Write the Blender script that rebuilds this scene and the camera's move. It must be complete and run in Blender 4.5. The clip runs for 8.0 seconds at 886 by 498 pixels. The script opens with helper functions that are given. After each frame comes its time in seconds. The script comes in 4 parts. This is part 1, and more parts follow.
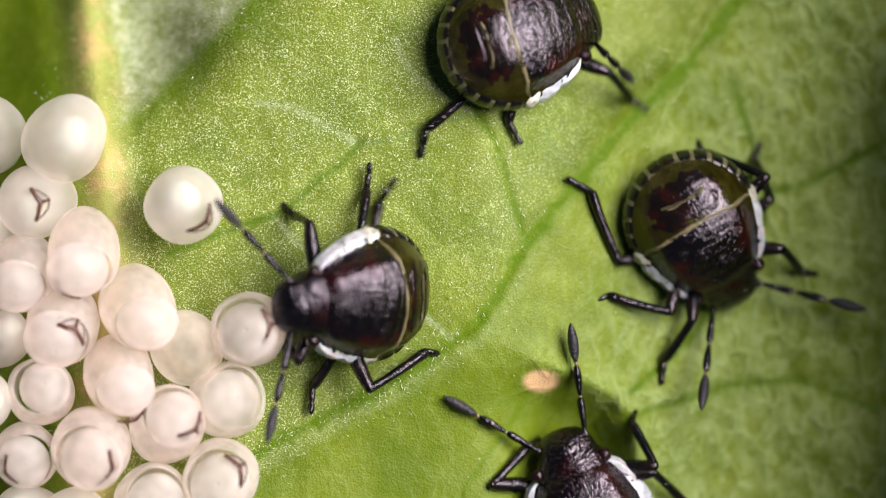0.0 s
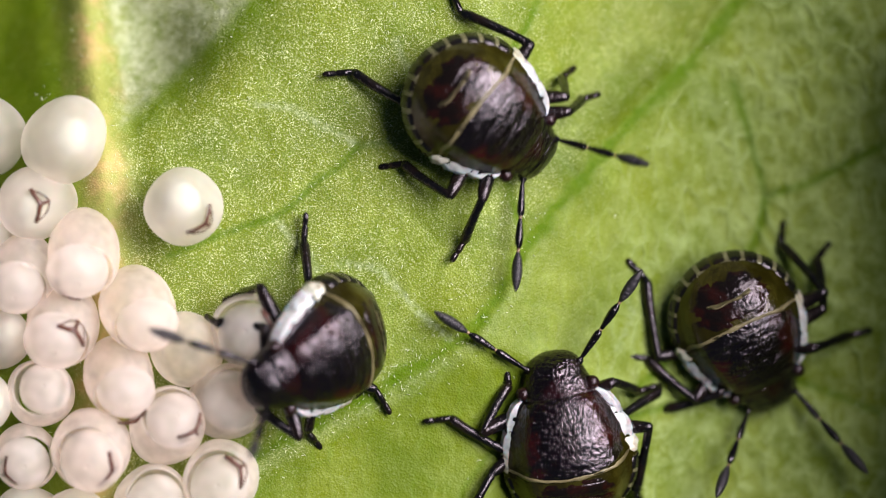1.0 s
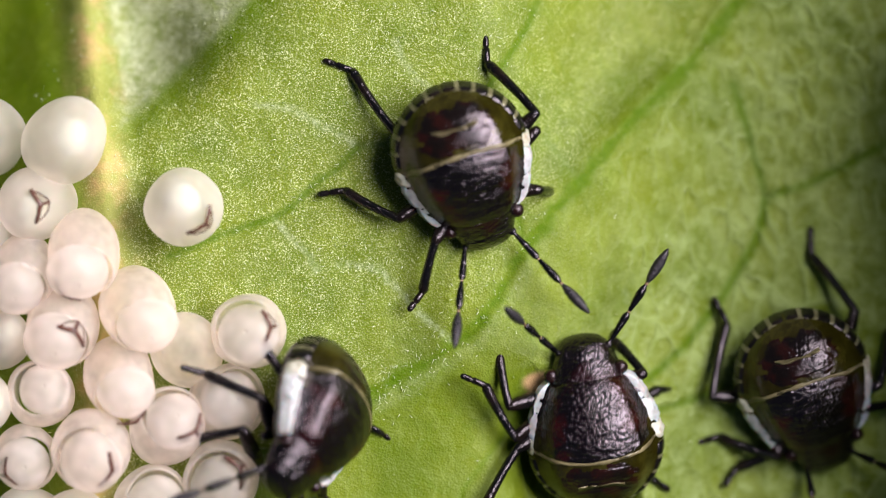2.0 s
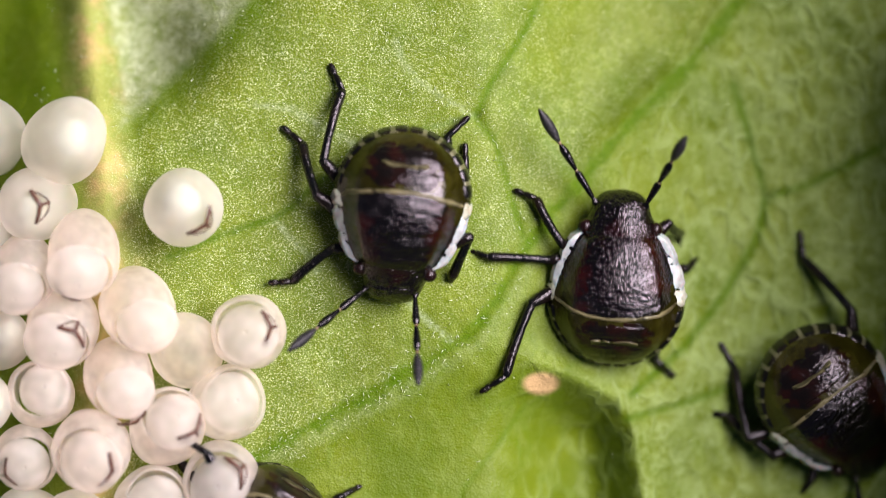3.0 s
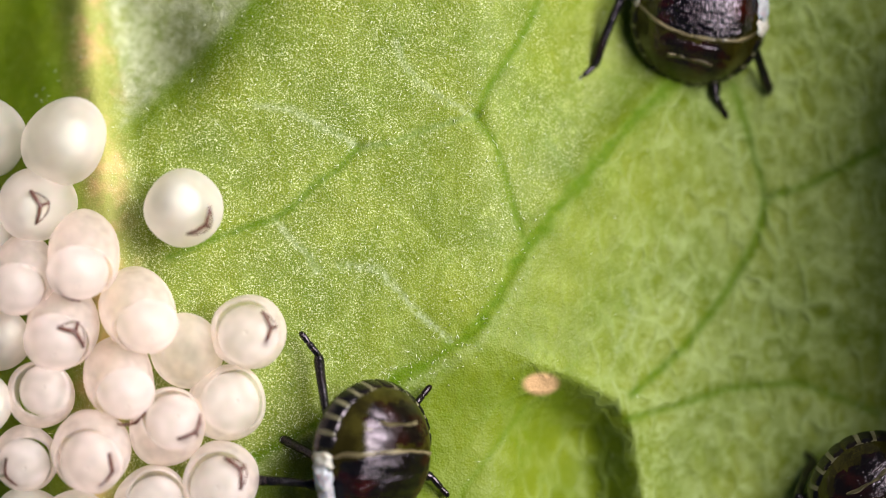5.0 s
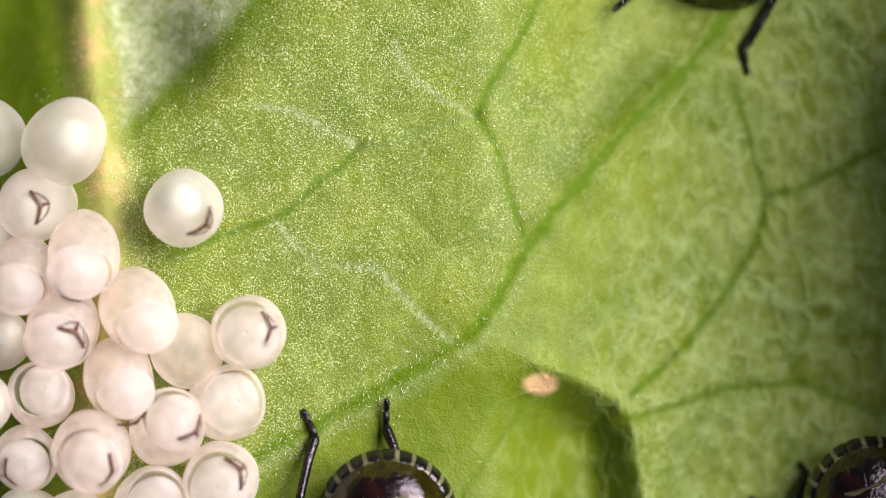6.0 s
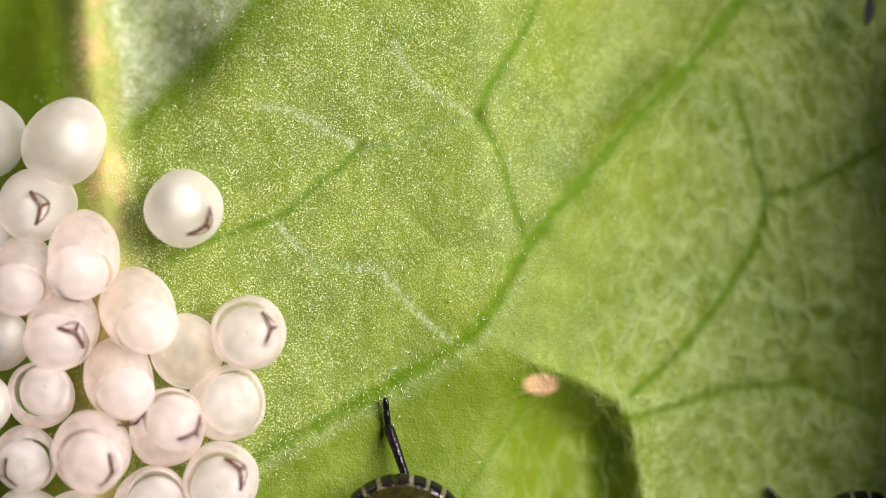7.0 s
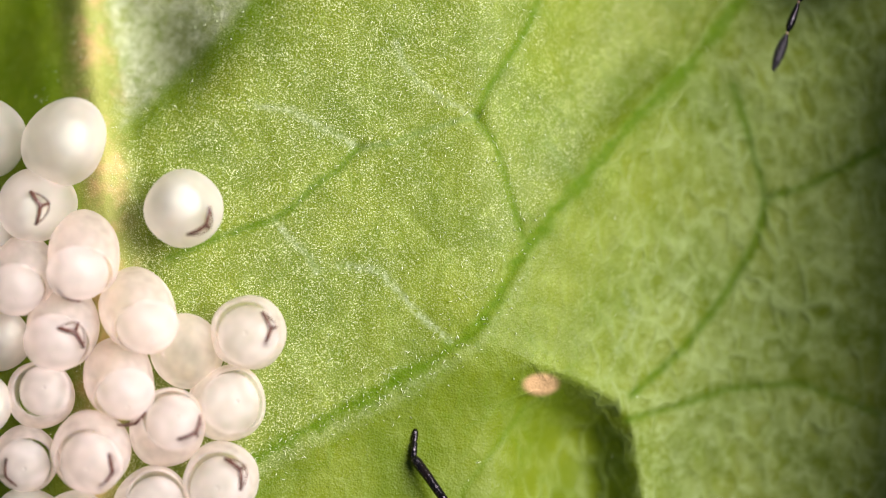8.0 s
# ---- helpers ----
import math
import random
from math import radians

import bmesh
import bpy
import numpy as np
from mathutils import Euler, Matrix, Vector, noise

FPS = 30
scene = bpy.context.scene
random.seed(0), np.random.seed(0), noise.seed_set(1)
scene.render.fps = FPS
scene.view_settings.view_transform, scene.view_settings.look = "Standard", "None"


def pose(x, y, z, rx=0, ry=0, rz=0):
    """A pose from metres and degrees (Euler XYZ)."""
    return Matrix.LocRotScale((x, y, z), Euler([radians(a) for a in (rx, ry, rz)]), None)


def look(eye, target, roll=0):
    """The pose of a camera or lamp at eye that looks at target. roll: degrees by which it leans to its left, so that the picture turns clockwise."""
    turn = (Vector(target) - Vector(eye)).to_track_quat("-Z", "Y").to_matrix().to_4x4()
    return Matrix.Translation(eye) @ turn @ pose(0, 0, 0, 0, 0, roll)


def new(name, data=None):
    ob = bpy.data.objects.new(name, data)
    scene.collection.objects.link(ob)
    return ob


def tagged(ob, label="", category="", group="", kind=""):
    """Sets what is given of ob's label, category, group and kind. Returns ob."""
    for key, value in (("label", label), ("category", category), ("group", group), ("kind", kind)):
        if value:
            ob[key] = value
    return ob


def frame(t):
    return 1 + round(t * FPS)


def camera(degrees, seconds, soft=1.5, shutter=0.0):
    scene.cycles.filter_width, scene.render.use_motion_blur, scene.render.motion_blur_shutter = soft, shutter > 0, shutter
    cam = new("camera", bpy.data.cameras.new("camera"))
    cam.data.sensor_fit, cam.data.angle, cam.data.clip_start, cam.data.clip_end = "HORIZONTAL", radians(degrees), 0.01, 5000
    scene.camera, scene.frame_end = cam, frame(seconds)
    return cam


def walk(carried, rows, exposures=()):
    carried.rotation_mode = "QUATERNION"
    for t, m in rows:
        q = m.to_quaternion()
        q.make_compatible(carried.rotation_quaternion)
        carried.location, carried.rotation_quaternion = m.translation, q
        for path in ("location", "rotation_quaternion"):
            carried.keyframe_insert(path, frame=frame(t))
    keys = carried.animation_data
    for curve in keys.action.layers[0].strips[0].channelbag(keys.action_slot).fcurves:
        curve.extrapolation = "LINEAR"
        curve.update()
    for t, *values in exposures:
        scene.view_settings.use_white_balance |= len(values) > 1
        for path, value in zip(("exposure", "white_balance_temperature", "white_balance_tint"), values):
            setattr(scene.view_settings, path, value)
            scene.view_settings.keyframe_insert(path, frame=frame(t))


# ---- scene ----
MM = 0.001
HIGH = 100.0            # the lens stands this many millimetres over the leaf

# ---- camera and its way ----
cam = camera(6.6463, 8.0, soft=1.0, shutter=0.5)
cam.data.dof.use_dof = True
cam.data.dof.focus_distance = (HIGH - 0.14) * MM
cam.data.dof.aperture_fstop = 58.0


def over(y):
    return pose(0, y * MM, HIGH * MM)


walk(cam, [(0, over(-0.044)), (0.5, over(-0.030)), (1.0, over(-0.026)), (1.5, over(-0.022)), (3.0, over(-0.012)),
           (4.0, over(-0.008)), (6.0, over(-0.004)), (7.0, over(0.0)), (8.0, over(0.0))],
     exposures=[(0, 0.0), (8.0, 0.0)])

# ---- light: dim sky and one broad soft lamp over an unseen leaf edge raised for shade ----
LAMP_FROM = Vector((1.10, 0.48, 1.42)).normalized()
world = bpy.data.worlds.new("sky")
scene.world = world
world.use_nodes = True
sky = world.node_tree.nodes.new("ShaderNodeTexSky")
sky.sky_type, sky.sun_disc = "NISHITA", False
sky.sun_elevation = math.asin(LAMP_FROM.z)
sky.sun_rotation = math.atan2(LAMP_FROM.x, LAMP_FROM.y)
world.node_tree.links.new(sky.outputs[0], world.node_tree.nodes["Background"].inputs[0])
world.node_tree.nodes["Background"].inputs[1].default_value = 0.022
lamp = new("lamp", bpy.data.lights.new("lamp", "AREA"))
lamp.data.shape, lamp.data.size = "DISK", 60.0 * MM
lamp.data.energy, lamp.data.color = 0.208, (1.0, 0.925, 0.92)
lamp.matrix_world = look(LAMP_FROM * 75 * MM, (0, 0, 0))


# ---- materials ----
class Nodes:
    """A small writer of node trees; texture coordinates come in millimetres of the object."""

    def __init__(self, name):
        self.mat = bpy.data.materials.new(name)
        self.mat.use_nodes = True
        self.tree = self.mat.node_tree
        self.bsdf = self.tree.nodes["Principled BSDF"]
        self.out = self.tree.nodes["Material Output"]
        tc = self.add("ShaderNodeTexCoord")
        mp = self.add("ShaderNodeMapping")
        mp.inputs["Scale"].default_value = (1000, 1000, 1000)
        self.link(tc.outputs["Object"], mp.inputs[0])
        self.co = mp.outputs[0]

    def add(self, kind, **values):
        n = self.tree.nodes.new(kind)
        for k, v in values.items():
            n.inputs[k].default_value = v
        return n

    def link(self, a, b):
        self.tree.links.new(a, b)

    def noise(self, scale, detail=3.0, rough=0.55, warp=0.0):
        n = self.add("ShaderNodeTexNoise", Scale=scale, Detail=detail, Roughness=rough, Distortion=warp)
        self.link(self.co, n.inputs["Vector"])
        return n.outputs["Fac"]

    def cells(self, scale, feature="F1", rnd=1.0):
        n = self.add("ShaderNodeTexVoronoi", Scale=scale, Randomness=rnd)
        n.feature = feature
        self.link(self.co, n.inputs["Vector"])
        return n.outputs["Distance"]

    def ramp(self, fac, lo, hi, a=0.0, b=1.0):
        n = self.add("ShaderNodeMapRange")
        n.inputs[1].default_value, n.inputs[2].default_value = lo, hi
        n.inputs[3].default_value, n.inputs[4].default_value = a, b
        self.link(fac, n.inputs[0])
        return n.outputs[0]

    def mul(self, a, b, op="MULTIPLY"):
        n = self.add("ShaderNodeMath")
        n.operation = op
        for i, v in enumerate((a, b)):
            if isinstance(v, (int, float)):
                n.inputs[i].default_value = v
            else:
                self.link(v, n.inputs[i])
        return n.outputs[0]

    def mix(self, fac, a, b):
        n = self.add("ShaderNodeMix")
        n.data_type = "RGBA"
        for sock, v in ((n.inputs[0], fac), (n.inputs[6], a), (n.inputs[7], b)):
            if isinstance(v, (int, float)):
                sock.default_value = v
            elif isinstance(v, tuple):
                sock.default_value = (*v, 1)
            else:
                self.link(v, sock)
        return n.outputs[2]

    def attribute(self, name):
        n = self.add("ShaderNodeAttribute")
        n.attribute_name = name
        return n.outputs["Fac"]

    def random(self):
        return self.add("ShaderNodeObjectInfo").outputs["Random"]

    def bump(self, height, depth, strength=1.0, under=None):
        n = self.add("ShaderNodeBump", Strength=strength, Distance=depth * MM)
        self.link(height, n.inputs["Height"])
        if under is not None:
            self.link(under, n.inputs["Normal"])
        return n.outputs[0]

    def set(self, **values):
        for k, v in values.items():
            sock = self.bsdf.inputs[k.replace("_", " ")]
            if isinstance(v, (int, float)):
                sock.default_value = v
            elif isinstance(v, tuple):
                sock.default_value = (*v, 1) if len(v) == 3 and sock.type == "RGBA" else v
            else:
                self.link(v, sock)
        return self


def leaf_material():
    n = Nodes("leaf")
    broad, fine = n.noise(0.8, 4), n.noise(9, 5, 0.6)
    col = n.mix(n.ramp(broad, 0.35, 0.65), (0.085, 0.130, 0.0025), (0.135, 0.178, 0.006))
    bloom = n.mul(n.ramp(n.noise(1.7, 5, 0.65), 0.45, 0.75), n.ramp(fine, 0.35, 0.75))
    coarse = n.mul(n.mul(n.ramp(n.noise(5.5, 4, 0.7), 0.46, 0.66), n.attribute("ripple")), 0.6)
    # bloom thins in the hollow, part of its shade put into colour
    bloom = n.mul(n.mul(bloom, coarse, "MAXIMUM"), n.ramp(n.attribute("hollow_shade"), 0.0, 1.0, 0.62, 0.10))
    col = n.mix(bloom, col, n.mix(n.attribute("ripple"), (0.285, 0.385, 0.060), (0.34, 0.44, 0.18)))
    col = n.mix(n.mul(n.attribute("frost"), n.ramp(n.noise(7, 5, 0.7), 0.34, 0.66, 0.15, 0.95)), col, (0.43, 0.46, 0.31))
    col = n.mix(n.mul(n.attribute("pale"), n.ramp(n.noise(14, 4, 0.65), 0.36, 0.62, 0.0, 0.62)), col, (0.46, 0.53, 0.35))
    # pale granules, whitened in colour to stand in for the cells' sparkle
    glint_speck = n.mul(n.ramp(n.noise(44, 3, 0.8), 0.52, 0.61), n.mul(n.attribute("grain"), n.ramp(n.noise(4.5, 4, 0.65), 0.36, 0.62, 0.35, 1.0)))
    col = n.mix(n.mul(glint_speck, 0.68), col, (0.78, 0.84, 0.50))
    pits = n.ramp(n.noise(34, 3, 0.75), 0.36, 0.50, 1, 0)
    col = n.mix(n.mul(n.mul(pits, n.attribute("grain")), 0.58), col, (0.047, 0.094, 0.002))
    net = n.add("ShaderNodeTexVoronoi", Scale=3.0)
    net.feature = "DISTANCE_TO_EDGE"
    wob = n.add("ShaderNodeTexNoise", Scale=3.0, Detail=3.0)
    n.link(n.co, wob.inputs["Vector"])
    shift = n.add("ShaderNodeVectorMath")
    shift.operation = "MULTIPLY_ADD"
    shift.inputs[1].default_value = (0.26, 0.26, 0.26)
    n.link(wob.outputs["Color"], shift.inputs[0])
    lay = n.add("ShaderNodeMapping")
    lay.inputs["Scale"].default_value = (1.15, 0.62, 1.0)
    lay.inputs["Rotation"].default_value = (0, 0, 0.25)
    n.link(n.co, lay.inputs[0])
    n.link(lay.outputs[0], shift.inputs[2])
    n.link(shift.outputs[0], net.inputs["Vector"])
    lines = n.mul(n.ramp(net.outputs["Distance"], 0.0, 0.20, 1, 0), n.mul(n.attribute("ripple"), n.ramp(n.noise(1.6, 3), 0.36, 0.62, 0.05, 1.0)))
    areole = n.add("ShaderNodeTexVoronoi", Scale=2.3)
    areole.feature = "DISTANCE_TO_EDGE"
    n.link(shift.outputs[0], areole.inputs["Vector"])
    thread = n.mul(n.ramp(areole.outputs["Distance"], 0.0, 0.085, 1, 0), n.ramp(n.noise(2.1, 3), 0.40, 0.66, 0.0, 0.45))
    col = n.mix(n.mul(thread, n.ramp(n.attribute("ripple"), 0.2, 0.9, 1.0, 0.3)), col, (0.085, 0.150, 0.003))
    col = n.mix(n.mul(lines, 0.42), col, (0.34, 0.44, 0.18))
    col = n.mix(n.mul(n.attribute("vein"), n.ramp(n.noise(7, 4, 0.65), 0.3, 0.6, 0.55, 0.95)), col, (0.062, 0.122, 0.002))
    col = n.mix(n.mul(n.attribute("rib"), n.ramp(fine, 0.2, 0.7, 0.7, 1.0)), col, n.mix(n.ramp(n.noise(3.0, 3), 0.45, 0.7), (0.34, 0.36, 0.09), (0.56, 0.38, 0.17)))
    col = n.mix(n.attribute("scar"), col, (0.60, 0.39, 0.20))
    b = n.bump(n.noise(2.6, 4, 0.6), 0.019)
    b = n.bump(lines, 0.034, 1, b)
    b = n.bump(n.noise(11, 4, 0.6), 0.009, 1, b)
    b = n.bump(n.cells(36), 0.006, 1, b)
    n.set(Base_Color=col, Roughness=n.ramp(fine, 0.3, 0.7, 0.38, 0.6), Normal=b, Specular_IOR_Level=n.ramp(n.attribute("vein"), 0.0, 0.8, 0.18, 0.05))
    tr = n.add("ShaderNodeBsdfTranslucent")
    n.link(col, tr.inputs[0])
    mx = n.add("ShaderNodeMixShader")
    mx.inputs[0].default_value = 0.12
    n.link(n.bsdf.outputs[0], mx.inputs[1])
    n.link(tr.outputs[0], mx.inputs[2])
    n.link(mx.outputs[0], n.out.inputs[0])
    return n.mat


def cuticle(name, dark, red, amount, rough=0.22, wrinkle=0.006, scale=9.0, coat=0.0, pebble=0.003, ior=1.42, flank=0.0):
    """Insect cuticle with fine cross wrinkles; flank: how far the red tinge, partly painted-in light passing through,
    keeps to the sides.
    """
    n = Nodes(name)
    patch = n.mul(n.ramp(n.noise(2.3, 4, 0.6, 0.5), 0.48, 0.66), amount)
    if flank:
        cut = n.add("ShaderNodeSeparateXYZ")
        n.link(n.co, cut.inputs[0])
        patch = n.mul(patch, n.ramp(n.mul(cut.outputs["Y"], 0.0, "ABSOLUTE"), 0.16, 0.42, 1.0 - flank, 1.0))
    col = n.mix(patch, dark, red)
    mp = n.add("ShaderNodeMapping")
    mp.inputs["Scale"].default_value = (2400, 700, 1000)
    n.link(n.tree.nodes["Texture Coordinate"].outputs["Object"], mp.inputs[0])
    flat, n.co = n.co, mp.outputs[0]
    fine = n.noise(scale, 4, 0.6, 0.8)
    broad = n.noise(scale * 0.3, 2, 0.5, 0.5)
    n.co = flat
    b = n.bump(broad, wrinkle * 2.6)
    b = n.bump(fine, wrinkle, 1, b)
    b = n.bump(n.noise(22, 2, 0.5), pebble, 1, b)
    n.set(Base_Color=col, Roughness=n.ramp(n.noise(5, 3), 0.3, 0.7, rough * 0.8, rough * 1.3), Normal=b,
          IOR=ior, Specular_IOR_Level=0.6, Specular_Tint=(0.94, 0.84, 0.96), Coat_Weight=coat, Coat_Roughness=rough * 0.55)
    return n.mat


def shell_material(name, tint, clear, gloss=0.25, vary=0.07, size=3.0):
    """Milky egg shell: part seen through, part glowing with the light that passes in it."""
    n = Nodes(name)
    cloud = n.noise(2.2, 4)
    col = n.mix(n.ramp(cloud, 0.35, 0.7), tint, (1.0, 0.962, 0.938))
    col = n.mix(n.mul(n.random(), 0.30), col, (1.0, 0.92, 0.88))
    b = n.bump(n.noise(5, 3), 0.010)
    b = n.bump(n.noise(28, 2), 0.002, 1, b)
    n.set(Base_Color=col, Roughness=gloss, Normal=b, Subsurface_Weight=0.3, Subsurface_Scale=0.10 * MM,
          Subsurface_Radius=(1.0, 0.74, 0.60), Specular_IOR_Level=0.5)
    tr = n.add("ShaderNodeBsdfTranslucent")
    n.link(col, tr.inputs[0])
    tp = n.add("ShaderNodeBsdfTransparent", Color=(1.0, 0.985, 0.97, 1))
    a, c = n.add("ShaderNodeMixShader"), n.add("ShaderNodeMixShader")
    a.inputs[0].default_value = 0.80
    n.link(n.ramp(n.noise(size, 2), 0.3, 0.7, clear - vary, clear + vary), c.inputs[0])
    n.link(n.bsdf.outputs[0], a.inputs[1])
    n.link(tr.outputs[0], a.inputs[2])
    n.link(a.outputs[0], c.inputs[1])
    n.link(tp.outputs[0], c.inputs[2])
    n.link(c.outputs[0], n.out.inputs[0])
    return n.mat


def plain(name, a, b, scale, rough, relief=0.004, sub=0.0):
    n = Nodes(name)
    f = n.noise(scale, 4, 0.6)
    n.set(Base_Color=n.mix(n.ramp(f, 0.3, 0.7), a, b), Roughness=rough, Normal=n.bump(f, relief),
          Subsurface_Weight=sub, Subsurface_Scale=0.1 * MM)
    return n.mat


M_LEAF = leaf_material()
M_HAIR = plain("leaf_hair", (0.42, 0.50, 0.28), (0.70, 0.75, 0.58), 20, 0.4)
M_SHELL = shell_material("egg_shell", (1.0, 0.925, 0.89), 0.57, 0.26, 0.12)
M_WHOLE = shell_material("whole_egg", (0.99, 0.90, 0.80), 0.42, 0.34, 0.14)
M_LID = shell_material("egg_lid", (1.0, 0.955, 0.945), 0.52, 0.22, 0.20, 1.6)
M_MILK = shell_material("closed_shell", (1.0, 0.925, 0.89), 0.39, 0.24, 0.16, 1.4)
M_FILM = plain("inner_film", (0.36, 0.42, 0.33), (0.52, 0.56, 0.48), 4, 0.5)
M_BURST = plain("burster", (0.035, 0.012, 0.008), (0.10, 0.03, 0.018), 12, 0.35)
M_THORAX = cuticle("thorax_cuticle", (0.0022, 0.0015, 0.0017), (0.060, 0.0035, 0.002), 0.26, 0.11, 0.016, 8.0, 0.0, 0.018, 1.53, 0.95)
M_HEAD = cuticle("head_cuticle", (0.0022, 0.0015, 0.0017), (0.040, 0.003, 0.002), 0.14, 0.12, 0.018, 7.0, 0.0, 0.020, 1.52)
M_PLATE = cuticle("plate_cuticle", (0.004, 0.0026, 0.0020), (0.050, 0.005, 0.002), 0.22, 0.12, 0.012, 7.0, 0.0, 0.008, 1.46)
M_SPOT = cuticle("spot_cuticle", (0.003, 0.0028, 0.003), (0.014, 0.009, 0.005), 0.5, 0.20, 0.006, 7.0)
M_ABDO = cuticle("abdomen_cuticle", (0.011, 0.0092, 0.0010), (0.028, 0.025, 0.0035), 1.0, 0.16, 0.006, 7.0, 0.0, 0.006, 1.44)
M_LEG = cuticle("leg_cuticle", (0.0022, 0.0022, 0.0026), (0.012, 0.006, 0.004), 0.4, 0.16, 0.012, 7.0, 0.0, 0.012, 1.42)
M_CLUB = cuticle("club_cuticle", (0.010, 0.010, 0.012), (0.03, 0.022, 0.02), 0.6, 0.45, 0.010, 30.0, 0.1)
M_WHITE = plain("white_margin", (0.24, 0.24, 0.25), (0.48, 0.49, 0.52), 6, 0.22, 0.022, 0.4)
M_BAND = plain("pale_margin", (0.22, 0.20, 0.13), (0.60, 0.60, 0.56), 5, 0.35, 0.03, 0.1)
M_PALE = plain("pale_line", (0.045, 0.034, 0.012), (0.21, 0.18, 0.10), 3, 0.35, 0.012)
M_RIM = plain("pale_rim", (0.025, 0.022, 0.006), (0.16, 0.15, 0.09), 6, 0.3, 0.01)
M_RING = plain("pale_ring", (0.10, 0.06, 0.035), (0.26, 0.17, 0.10), 9, 0.4)
M_EYE = cuticle("eye", (0.008, 0.003, 0.003), (0.035, 0.008, 0.006), 0.8, 0.18, 0.004, 40.0)


# ---- mesh helpers ----
def mesh_of(name, verts, faces, material, smooth=True):
    me = bpy.data.meshes.new(name)
    me.from_pydata([(x * MM, y * MM, z * MM) for x, y, z in verts], [], faces)
    me.polygons.foreach_set("use_smooth", [smooth] * len(me.polygons))
    me.materials.append(material)
    me.update()
    return me


def part(name, data, parent, label="", at=(0, 0, 0)):
    ob = new(name, data)
    ob.parent = parent
    ob.location = Vector(at) * MM
    if label:
        tagged(ob, label)
    return ob


def lathe(name, rings, material, sides=12, bend=None):
    """A round rod along x from rings of (x, radius); bend moves its axis."""
    verts, faces = [], []
    for x, r in rings:
        off = bend(x) if bend else (0, 0)
        for k in range(sides):
            a = 2 * math.pi * k / sides
            verts.append((x, off[0] + r * math.cos(a), off[1] + r * math.sin(a)))
    for i in range(len(rings) - 1):
        for k in range(sides):
            j = (k + 1) % sides
            faces.append((i * sides + k, i * sides + j, (i + 1) * sides + j, (i + 1) * sides + k))
    faces.append(tuple(range(sides))[::-1])
    faces.append(tuple(range((len(rings) - 1) * sides, len(rings) * sides)))
    faces = [f[::-1] for f in faces]
    return mesh_of(name, verts, faces, material)


def smooth(lo, hi, v):
    u = np.clip((v - lo) / (hi - lo), 0, 1)
    return u * u * (3 - 2 * u)


# ---- the leaf ----
MAIN_VEIN = [(4.604, 4.118), (3.929, 3.294), (3.365, 2.545), (2.577, 1.757), (1.903, 0.974), (1.157, 0.119), (0.712, -0.660), (0.378, -1.119), (-0.326, -1.585), (-1.215, -2.067), (-2.252, -2.622), (-3.363, -3.252)]
# dark share, pale share and the line of each side vein
SIDE_VEINS = [
    (1.0, 0.1, [(1.306, 3.421), (1.142, 2.974), (0.897, 2.565), (0.623, 2.157), (0.430, 1.726)]),
    (0.65, 0.4, [(0.430, 1.726), (0.119, 1.667), (-0.326, 1.526), (-0.696, 1.378), (-1.119, 1.326)]),
    (1.0, 0.2, [(-1.119, 1.326), (-1.363, 1.044), (-1.659, 0.859), (-1.956, 0.563), (-2.200, 0.393), (-2.548, 0.289), (-2.919, 0.156), (-3.585, -0.104)]),
    (0.85, 0.0, [(0.430, 1.726), (0.712, 1.342), (0.897, 0.675), (1.046, 0.156)]),
    (0.1, 0.8, [(-1.119, 1.326), (-1.363, 1.489), (-1.659, 1.622), (-1.956, 1.815), (-2.437, 1.874)]),
    (0.1, 0.6, [(-0.622, 2.711), (-0.533, 2.452), (-0.326, 2.193), (0.044, 1.933), (0.430, 1.726)]),
    (0.15, 0.8, [(-2.200, 0.393), (-2.030, 0.156), (-1.770, -0.067), (-1.659, -0.289)]),
    (0.2, 0.8, [(-1.363, -0.215), (-0.844, -0.274), (-0.622, -0.511), (-0.326, -0.844), (0.104, -1.215)]),
    (0.9, 0.1, [(3.854, 2.174), (4.042, 1.576), (4.290, 0.680)]),
    (1.3, 0.0, [(4.290, 0.680), (4.245, 0.381), (4.155, 0.082), (3.704, -0.665), (3.177, -1.335), (2.502, -1.928)]),
    (1.1, 0.1, [(4.290, 0.680), (4.828, 0.830), (5.501, 1.166), (6.248, 1.577)]),
    (0.9, 0.1, [(2.427, -2.263), (3.102, -2.081), (3.779, -1.860), (4.754, -1.786), (5.800, -2.197)]),
    (0.5, 0.0, [(1.083, -2.069), (0.712, -2.587), (0.267, -3.178), (0.119, -3.770)]),
    (0.1, 0.0, [(-2.185, 3.575), (-2.849, 2.716), (-3.442, 2.158), (-4.108, 1.527)]),
    (0.4, 0.2, [(1.343, 1.417), (1.604, 1.121), (1.828, 0.825)]),
    (0.3, 0.4, [(2.389, -0.588), (2.502, -0.886), (2.314, -1.332)]),
]
RIDGE = [(0.415, -1.163), (1.083, -1.417), (1.679, -1.641), (2.352, -1.987), (2.562, -2.450), (2.667, -3.121), (2.727, -3.867), (2.727, -4.909)]
S_RIGHT, S_ABOVE = -1, 1
MIDRIB = [(-4.767, 5.571), (-4.715, 3.306), (-4.572, 2.167), (-4.439, 1.045), (-4.363, -0.067), (-4.474, -1.919), (-4.622, -5.622)]


